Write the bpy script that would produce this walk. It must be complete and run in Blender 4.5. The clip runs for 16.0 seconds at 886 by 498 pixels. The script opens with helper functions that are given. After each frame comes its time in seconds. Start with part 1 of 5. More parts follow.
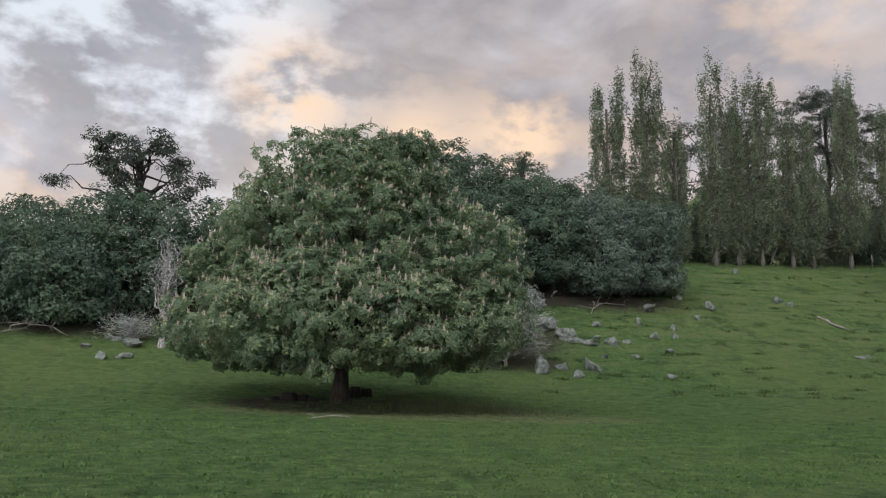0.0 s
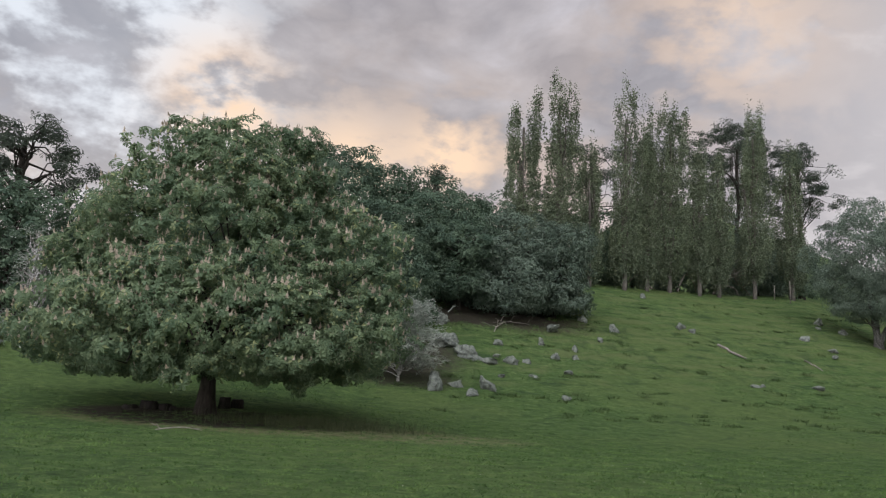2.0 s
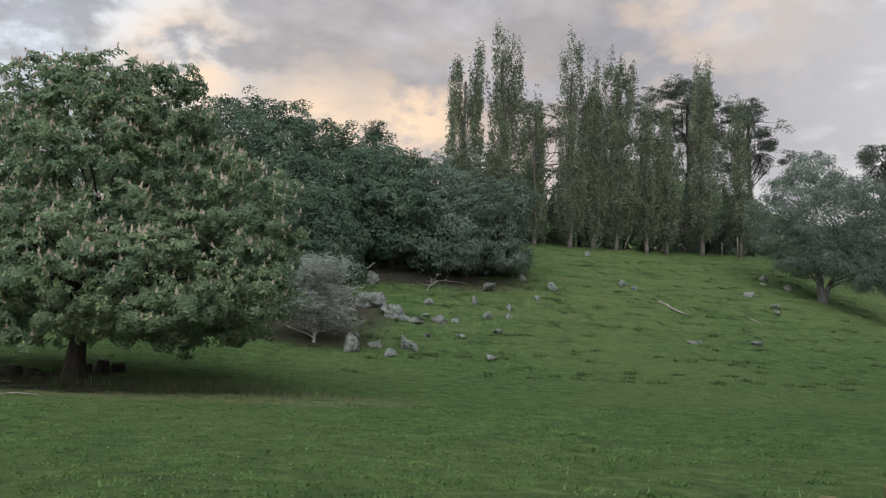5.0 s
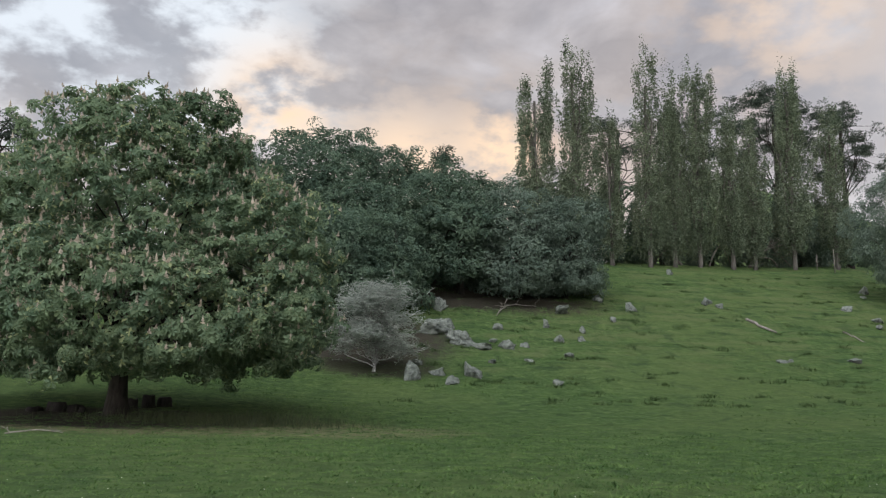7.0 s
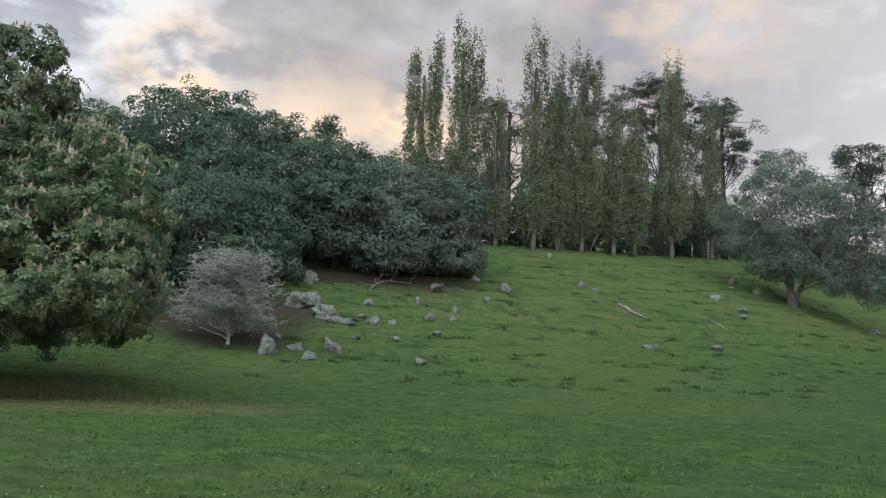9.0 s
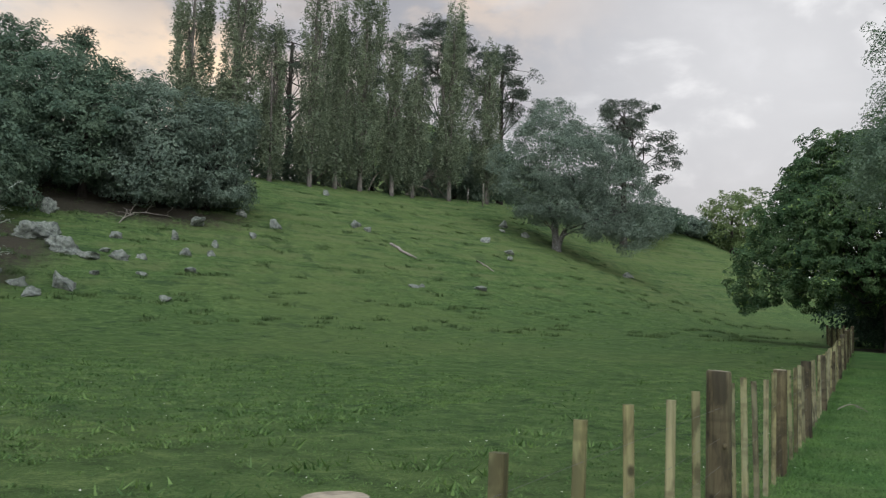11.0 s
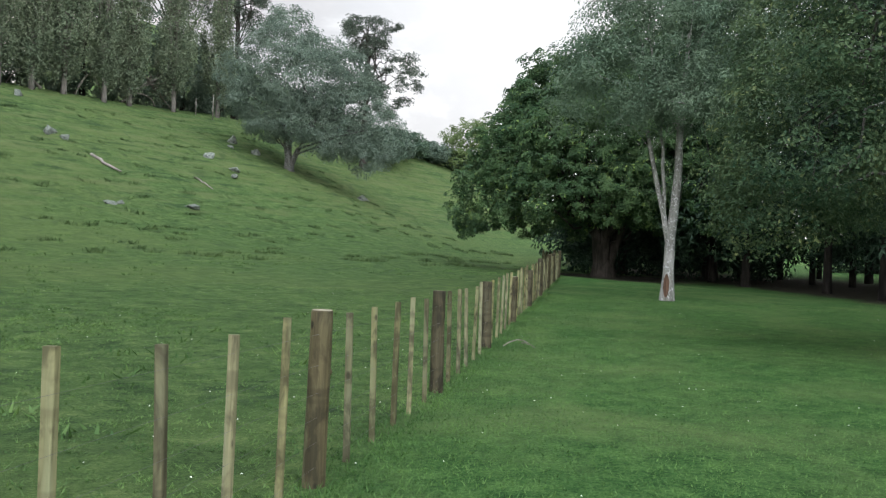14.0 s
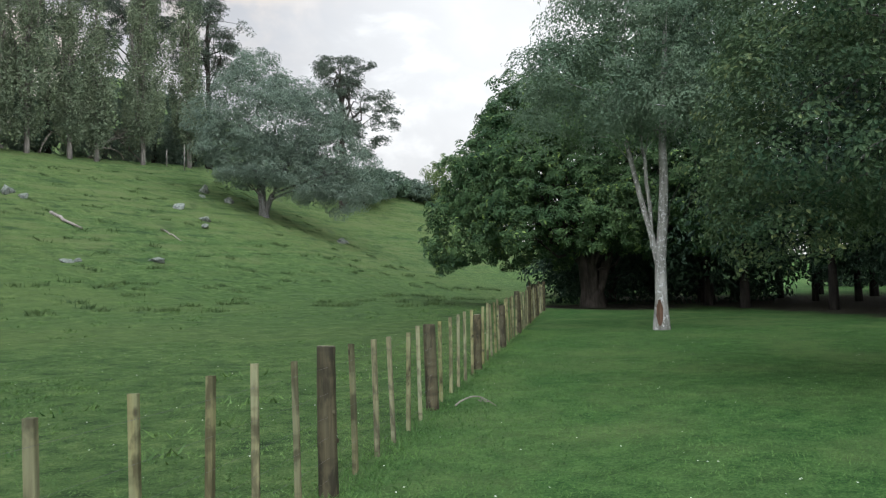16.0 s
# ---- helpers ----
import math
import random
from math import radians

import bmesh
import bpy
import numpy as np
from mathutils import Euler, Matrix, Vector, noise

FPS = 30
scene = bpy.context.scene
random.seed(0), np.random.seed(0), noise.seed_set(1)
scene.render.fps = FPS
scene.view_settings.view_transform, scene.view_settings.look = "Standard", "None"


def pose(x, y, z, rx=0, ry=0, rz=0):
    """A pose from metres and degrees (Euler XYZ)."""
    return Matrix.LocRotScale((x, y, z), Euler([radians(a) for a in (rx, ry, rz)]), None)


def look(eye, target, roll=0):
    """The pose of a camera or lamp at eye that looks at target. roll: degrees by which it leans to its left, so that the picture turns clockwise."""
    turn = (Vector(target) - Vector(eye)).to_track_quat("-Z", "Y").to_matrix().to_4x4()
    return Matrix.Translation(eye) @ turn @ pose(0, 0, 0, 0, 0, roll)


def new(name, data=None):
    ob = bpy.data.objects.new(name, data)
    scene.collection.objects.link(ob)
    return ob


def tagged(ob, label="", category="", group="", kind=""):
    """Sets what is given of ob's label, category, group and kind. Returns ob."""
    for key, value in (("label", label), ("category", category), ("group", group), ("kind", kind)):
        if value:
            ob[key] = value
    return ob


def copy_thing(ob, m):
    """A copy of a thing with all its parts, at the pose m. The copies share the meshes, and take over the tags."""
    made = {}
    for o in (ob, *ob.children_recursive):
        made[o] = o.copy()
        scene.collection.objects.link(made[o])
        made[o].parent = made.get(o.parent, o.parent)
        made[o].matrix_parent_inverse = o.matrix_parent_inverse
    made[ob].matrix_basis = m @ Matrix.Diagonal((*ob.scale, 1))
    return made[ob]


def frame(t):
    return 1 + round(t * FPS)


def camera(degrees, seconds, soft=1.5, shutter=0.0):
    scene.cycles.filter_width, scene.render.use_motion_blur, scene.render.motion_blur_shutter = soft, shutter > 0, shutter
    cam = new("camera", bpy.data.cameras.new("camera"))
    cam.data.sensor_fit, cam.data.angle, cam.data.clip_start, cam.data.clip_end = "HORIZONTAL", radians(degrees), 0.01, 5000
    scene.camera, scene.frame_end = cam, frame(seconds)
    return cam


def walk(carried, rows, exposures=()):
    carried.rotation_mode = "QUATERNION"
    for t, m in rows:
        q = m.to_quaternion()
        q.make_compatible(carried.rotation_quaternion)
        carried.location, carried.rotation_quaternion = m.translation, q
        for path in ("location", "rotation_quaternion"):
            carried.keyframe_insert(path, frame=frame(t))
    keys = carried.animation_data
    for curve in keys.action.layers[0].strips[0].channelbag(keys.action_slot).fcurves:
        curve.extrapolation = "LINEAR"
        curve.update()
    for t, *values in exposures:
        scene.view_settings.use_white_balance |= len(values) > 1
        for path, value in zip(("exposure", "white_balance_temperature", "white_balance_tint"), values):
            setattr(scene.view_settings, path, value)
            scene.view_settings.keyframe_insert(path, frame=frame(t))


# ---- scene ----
cam = camera(56.1, 16.0, soft=1.2, shutter=0.08)
METRES, EYE, TILT, LEAN, TURN = 23.4, 1.5, 0.0, 0.0, 0.0
ROWS = [
    (0.0, 0.0, 0.0, 0.0, -0.18, 9.52, -1.07),
    (0.5, 0.0194, 0.022, -0.0001, 0.36, 9.85, -1.24),
    (1.0, 0.0406, 0.0411, 0.0001, -0.83, 9.98, -2.11),
    (1.5, 0.0609, 0.0654, -0.0001, -3.18, 10.3, -2.63),
    (2.0, 0.0831, 0.0879, 0.0016, -5.73, 10.82, -3.02),
    (2.5, 0.1045, 0.0995, -0.0011, -7.7, 10.75, -3.03),
    (3.0, 0.1299, 0.1206, -0.0004, -9.18, 10.56, -3.05),
    (5.5, 0.2539, 0.2134, -0.0027, -6.44, 8.29, -0.88),
    (6.0, 0.2741, 0.2333, -0.0024, -1.36, 9.11, -0.11),
    (6.5, 0.2968, 0.2514, -0.0022, -0.48, 10.24, -0.01),
    (7.0, 0.3202, 0.2709, -0.0027, -1.26, 10.33, -0.78),
    (7.5, 0.3459, 0.2861, -0.0043, -2.91, 9.64, -2.01),
    (8.0, 0.3671, 0.3056, -0.0051, -4.37, 9.28, -3.0),
    (8.5, 0.3895, 0.327, -0.003, -6.46, 9.32, -2.64),
    (11.0, 0.506, 0.4219, -0.0047, -22.9, 5.61, -1.97),
    (11.5, 0.5386, 0.4404, -0.0052, -31.03, 4.34, -2.23),
    (12.0, 0.5698, 0.4554, -0.0051, -41.0, 2.59, -2.62),
    (12.5, 0.6029, 0.4727, -0.0042, -48.15, 0.7, -1.81),
    (13.0, 0.6284, 0.4873, -0.0032, -40.7, -0.35, -2.68),
    (13.5, 0.6583, 0.5074, -0.0035, -39.15, 0.54, -2.8),
    (14.0, 0.6836, 0.5237, -0.0035, -39.67, 1.06, -2.2),
    (14.5, 0.7108, 0.5451, -0.0029, -40.99, 1.47, -0.66),
    (15.0, 0.7397, 0.5609, -0.0018, -41.78, 2.38, 1.02),
    (15.5, 0.7662, 0.5794, -0.0027, -41.17, 3.1, 1.77),
    (16.0, 0.7932, 0.5976, -0.0032, -40.0, 3.76, 1.44),
]
SKY_STRENGTH = 1.0
EXPOSURES = [(0.0, 0.0, 6500, 12), (5.0, 0.05, 6400, 9), (6.0, 0.28, 6200, 4), (6.6, 0.05, 6450, 10), (8.0, 0.26, 6300, 8), (8.6, 0.16, 6300, 8), (11.0, 0.16, 6300, 7), (11.5, 0.24, 6300, 7), (12.0, 0.55, 6300, 7),
             (12.5, 0.85, 6250, 7), (13.0, 1.12, 6200, 6), (13.5, 0.98, 6250, 6), (14.0, 0.72, 6250, 5), (15.0, 0.88, 6200, 4), (16.0, 0.63, 6200, 4)]
walk(cam, [(t, pose(0, 0, EYE, TILT, LEAN, TURN) @ pose(METRES * x, METRES * y, METRES * z, 90 + pitch, roll, yaw)) for t, x, y, z, yaw, pitch, roll in ROWS],
     EXPOSURES)


# ---- world and light ----
def unit(azimuth, elevation):
    """Direction from degrees to the right of +y and degrees above the horizon."""
    a, e = radians(azimuth), radians(elevation)
    return (math.sin(a) * math.cos(e), math.cos(a) * math.cos(e), math.sin(e))


class Nodes:
    """Short hand for building a node tree."""

    def __init__(self, tree):
        self.tree = tree
        tree.nodes.clear()

    def add(self, kind, props=None, **sockets):
        node = self.tree.nodes.new(kind)
        for key, value in (props or {}).items():
            setattr(node, key, value)
        for key, value in sockets.items():
            name = int(key[1:]) if key[0] == "i" and key[1:].isdigit() else key.replace("_", " ")
            self.put(node.inputs[name], value)
        return node

    def put(self, socket, value):
        if isinstance(value, bpy.types.NodeSocket):
            self.tree.links.new(value, socket)
        elif isinstance(value, bpy.types.Node):
            self.tree.links.new(value.outputs[0], socket)
        else:
            socket.default_value = value

    def math(self, op, a, b=0.0, c=0.0, clamp=False):
        return self.add("ShaderNodeMath", {"operation": op, "use_clamp": clamp}, i0=a, i1=b, i2=c).outputs[0]

    def vec(self, op, a, b=(0, 0, 0)):
        node = self.add("ShaderNodeVectorMath", {"operation": op}, i0=a, i1=b)
        return node.outputs["Value"] if op in ("DOT_PRODUCT", "LENGTH", "DISTANCE") else node.outputs[0]

    def ramp(self, fac, *stops):
        node = self.add("ShaderNodeValToRGB", i0=fac)
        while len(node.color_ramp.elements) < len(stops):
            node.color_ramp.elements.new(0.5)
        for element, (place, colour) in zip(node.color_ramp.elements, stops):
            element.position = place
            element.color = (*colour, 1) if len(colour) == 3 else colour
        return node.outputs[0]

    def mix(self, fac, a, b, blend="MIX"):
        node = self.add("ShaderNodeMix", {"data_type": "RGBA", "blend_type": blend})
        for index, value in ((0, fac), (6, a), (7, b)):
            if isinstance(value, tuple) and len(value) == 3:
                value = (*value, 1)
            self.put(node.inputs[index], value)
        return node.outputs[2]

    def noise(self, vector, scale, detail=4.0, rough=0.55, distort=0.0):
        return self.add("ShaderNodeTexNoise", Vector=vector, Scale=scale, Detail=detail, Roughness=rough, Distortion=distort).outputs[0]

    def grade(self, value, lo, hi, a=0.0, b=1.0):
        return self.add("ShaderNodeMapRange", {"interpolation_type": "SMOOTHSTEP"}, i0=value, i1=lo, i2=hi, i3=a, i4=b).outputs[0]


SUN_AZIMUTH, SUN_ELEVATION = -4.0, 14.0
world = bpy.data.worlds.new("evening_sky")
scene.world = world
world.use_nodes = True
w = Nodes(world.node_tree)
way = w.add("ShaderNodeTexCoord").outputs["Generated"]
up = w.add("ShaderNodeSeparateXYZ", Vector=way).outputs[2]
rise = w.math("MAXIMUM", up, 0.0)
# a deck of billowing cloud, flattened towards the horizon
deck = w.vec("MULTIPLY", way, (1.0, 1.0, 1.75))
billow = w.noise(deck, 3.4, 7, 0.50, 0.25)
soft_billow = w.noise(w.vec("ADD", deck, (7.3, 2.1, 0.0)), 2.0, 4, 0.5)
fine = w.noise(w.vec("ADD", deck, (1.7, 9.1, 0.0)), 8.5, 6, 0.55, 0.35)
scud = w.noise(w.vec("ADD", deck, (4.4, 3.1, 0.0)), 11.0, 5, 0.55, 0.0)
body = w.math("ADD", w.math("MULTIPLY", billow, 0.62), w.math("MULTIPLY", fine, 0.38))
grey = w.ramp(body, (0.36, (0.62, 0.60, 0.64)), (0.44, (0.47, 0.45, 0.475)), (0.52, (0.33, 0.32, 0.35)), (0.60, (0.40, 0.385, 0.41)), (0.68, (0.54, 0.52, 0.55)))
nishita = w.add("ShaderNodeTexSky", {"sky_type": "NISHITA", "sun_disc": False, "sun_elevation": radians(SUN_ELEVATION), "sun_rotation": radians(SUN_AZIMUTH)}).outputs[0]
clear = w.vec("SCALE", nishita)
clear.node.inputs["Scale"].default_value = 0.10


def lobe(azimuth, elevation, tight):
    """1 towards a direction, falling off round it."""
    d = w.vec("DOT_PRODUCT", way, unit(azimuth, elevation))
    return w.math("POWER", w.math("MAXIMUM", d, 0.0), tight)


# breaks in the cloud towards the west let paler, bluer sky through
west = w.math("ADD", lobe(-24, 23, 45), w.math("MULTIPLY", lobe(-15, 20, 260), 0.8))
breaks = w.math("MULTIPLY", w.grade(w.math("ADD", w.math("ADD", w.math("MULTIPLY", scud, 0.70), w.math("MULTIPLY", billow, 0.30)), w.math("MULTIPLY", west, 0.05)), 0.485, 0.62), w.math("MULTIPLY", west, 1.4, clamp=True), clamp=True)
blue = w.math("MULTIPLY", west, 0.7, clamp=True)
sky = w.mix(blue, grey, w.mix(0.5, grey, (0.40, 0.46, 0.54)))
sky = w.mix(breaks, sky, (0.80, 0.86, 0.93))
# low sun behind the hill warms the thin parts of the deck
glow = 0.0
for azimuth, elevation, tight, share in ((-11, 19.5, 480, 1.0), (5.5, 17.0, 600, 0.95), (25, 26, 150, 0.7), (-2, 16.5, 700, 0.7), (-27, 12, 300, 0.6), (1, 13, 70, 0.22), (14, 15, 220, 0.25)):
    glow = w.math("ADD", glow, w.math("MULTIPLY", lobe(azimuth, elevation, tight), share))
warm = w.math("MULTIPLY", glow, w.grade(w.math("ADD", w.math("MULTIPLY", fine, 0.5), w.math("MULTIPLY", scud, 0.5)), 0.42, 0.56, 0.0, 1.0), clamp=True)
sky = w.mix(warm, sky, (0.97, 0.71, 0.50))
# the deck thins to a bright pale haze towards the east
pale = w.math("ADD", w.math("MULTIPLY", lobe(42, 17, 40), 0.85), w.math("MULTIPLY", lobe(60, 20, 10), 0.8))
pale = w.math("MULTIPLY", pale, w.grade(body, 0.38, 0.56, 1.0, 0.45), clamp=True)
sky = w.mix(pale, sky, (0.88, 0.84, 0.835))
low = w.grade(up, 0.0, 0.30, 0.35, 0.0)
sky = w.mix(low, sky, (0.66, 0.57, 0.54))
gain = w.math("MULTIPLY", w.grade(up, 0.44, 0.95, 1.0, 1.9), w.grade(w.vec("DOT_PRODUCT", way, (-0.45, -0.89, 0.0)), -0.1, 0.6, 1.0, 6.6))
sky = w.mix(w.grade(up, 0.40, 0.75, 0.0, 0.15), sky, (0.40, 0.50, 0.66))
sky = w.vec("SCALE", sky)
w.put(sky.node.inputs["Scale"], gain)
sky = w.mix(0.06, sky, clear)
w.add("ShaderNodeOutputWorld", Surface=w.add("ShaderNodeBackground", Color=sky, Strength=SKY_STRENGTH))

sun = new("sun", bpy.data.lights.new("sun", "SUN"))
sun.data.energy, sun.data.angle, sun.data.color = 0.5, radians(25), (1.0, 0.86, 0.70)
sun.matrix_world = look(Vector(unit(SUN_AZIMUTH, SUN_ELEVATION)) * 100, (0, 0, 0))


# ---- materials ----
def material(name):
    m = bpy.data.materials.new(name)
    m.use_nodes = True
    return m, Nodes(m.node_tree)


def finish(n, colour, rough, height=None, depth=0.02, strength=0.6, spec=0.3, through_light=0.0, through_colour=None):
    s = n.add("ShaderNodeBsdfPrincipled", Base_Color=colour, Roughness=rough)
    s.inputs["Specular IOR Level"].default_value = spec
    if height is not None:
        n.put(s.inputs["Normal"], n.add("ShaderNodeBump", Height=height, Distance=depth, Strength=strength))
    out = s
    if through_light:
        t = n.add("ShaderNodeBsdfTranslucent", Color=through_colour if through_colour is not None else colour)
        out = n.add("ShaderNodeMixShader", i0=through_light, i1=s, i2=t)
    n.add("ShaderNodeOutputMaterial", Surface=out)


def leaf_material(name, dark, light, tip=None, share=0.12, rough=0.55, through_light=0.36, patch=0.35):
    """Leaves: every leaf its own shade, larger patches of older and younger growth."""
    m, n = material(name)
    rnd = n.add("ShaderNodeNewGeometry").outputs["Random Per Island"]
    place = n.add("ShaderNodeTexCoord").outputs["Object"]
    big, spray = n.noise(place, patch, 3), n.noise(place, patch * 4.5, 3)
    f = n.math("ADD", n.math("MULTIPLY", rnd, 0.24), n.math("ADD", n.math("MULTIPLY", n.grade(big, 0.35, 0.65), 0.34), n.math("MULTIPLY", n.grade(spray, 0.36, 0.64), 0.42)))
    colour = n.ramp(f, (0.08, dark), (0.55, tuple((a + b) / 2 for a, b in zip(dark, light))), (0.95, light))
    if tip:
        pick = n.math("MULTIPLY", n.grade(n.math("FRACT", n.math("MULTIPLY", rnd, 37.7)), 1.0 - share, 1.0 - share + 0.02),
                      n.grade(n.noise(place, patch * 1.7, 2), 0.45, 0.6))
        colour = n.mix(pick, colour, tip)
    finish(n, colour, rough, spec=0.12, through_light=through_light)
    return m


def bark_material(name, dark, light, lichen=None, scale=6.0, amount=0.5):
    m, n = material(name)
    place = n.add("ShaderNodeTexCoord").outputs["Object"]
    long = n.vec("MULTIPLY", place, (1.0, 1.0, 0.18))
    grain = n.noise(long, scale, 6, 0.65, 0.6)
    big = n.noise(place, 1.1, 3)
    colour = n.ramp(grain, (0.34, dark), (0.64, light))
    colour = n.mix(n.grade(big, 0.35, 0.7, 0.0, 0.5), colour, tuple(0.6 * c for c in dark))
    if lichen:
        spots = n.grade(n.noise(place, 11.0, 6, 0.72, 0.2), 0.62 - 0.2 * amount, 0.68 - 0.2 * amount)
        colour = n.mix(spots, colour, lichen)
    finish(n, colour, 0.88, grain, 0.05, 0.8, 0.15)
    return m


def wood_material(name, dark, light, weather):
    """Sawn or peeled softwood: long grain, knots, grey weathering; each piece a shade of its own."""
    m, n = material(name)
    place = n.add("ShaderNodeTexCoord").outputs["Object"]
    rnd = n.add("ShaderNodeObjectInfo").outputs["Random"]
    move = n.vec("ADD", place, n.add("ShaderNodeCombineXYZ", X=n.math("MULTIPLY", rnd, 40), Y=n.math("MULTIPLY", rnd, 23), Z=n.math("MULTIPLY", rnd, 71)))
    long = n.vec("MULTIPLY", move, (1.0, 1.0, 0.06))
    grain = n.noise(long, 38, 5, 0.6, 0.5)
    streak = n.noise(n.vec("MULTIPLY", move, (1.0, 1.0, 0.12)), 9, 3, 0.5, 0.3)
    colour = n.ramp(grain, (0.3, dark), (0.68, light))
    colour = n.mix(n.grade(streak, 0.42, 0.66, 0.0, 0.75), colour, weather)
    knot = n.add("ShaderNodeTexVoronoi", Vector=n.vec("MULTIPLY", move, (1.0, 1.0, 0.6)), Scale=7.5).outputs["Distance"]
    colour = n.mix(n.grade(knot, 0.09, 0.19, 0.9, 0.0), colour, tuple(0.22 * c for c in dark))
    ring = n.noise(n.vec("MULTIPLY", move, (0.15, 0.15, 1.0)), 7, 3)
    colour = n.mix(n.grade(ring, 0.52, 0.66, 0.0, 0.5), colour, tuple(0.55 * c for c in dark))
    blotch = n.noise(n.vec("MULTIPLY", move, (1.0, 1.0, 0.45)), 6.5, 4, 0.6, 0.4)
    colour = n.mix(n.grade(blotch, 0.46, 0.62, 0.0, 0.72), colour, tuple(0.4 * c for c in dark))
    value = n.math("ADD", 0.68, n.math("MULTIPLY", rnd, 0.46))
    shade = n.add("ShaderNodeHueSaturation", Color=colour, Value=value, Saturation=n.math("ADD", 0.88, n.math("MULTIPLY", n.math("FRACT", n.math("MULTIPLY", rnd, 7.7)), 0.3)))
    finish(n, shade, 0.82, n.math("ADD", grain, n.math("MULTIPLY", knot, 0.5)), 0.012, 0.7, 0.2)
    return m


def rock_material():
    m, n = material("lichened_limestone")
    place = n.add("ShaderNodeTexCoord").outputs["Object"]
    rnd = n.add("ShaderNodeObjectInfo").outputs["Random"]
    move = n.vec("ADD", place, n.add("ShaderNodeCombineXYZ", X=n.math("MULTIPLY", rnd, 60), Y=n.math("MULTIPLY", rnd, 31), Z=0.0))
    a, b = n.noise(move, 3.4, 7, 0.72), n.noise(move, 13, 6, 0.72, 0.5)
    colour = n.ramp(a, (0.36, (0.045, 0.05, 0.045)), (0.48, (0.105, 0.120, 0.100)), (0.62, (0.165, 0.182, 0.152)))
    colour = n.mix(n.grade(b, 0.55, 0.66), colour, (0.265, 0.29, 0.25))
    colour = n.mix(n.grade(n.noise(move, 4.1, 4), 0.58, 0.72, 0.0, 0.6), colour, (0.09, 0.11, 0.06))
    finish(n, colour, 0.92, n.math("ADD", a, n.math("MULTIPLY", b, 0.4)), 0.08, 0.9, 0.15)
    return m


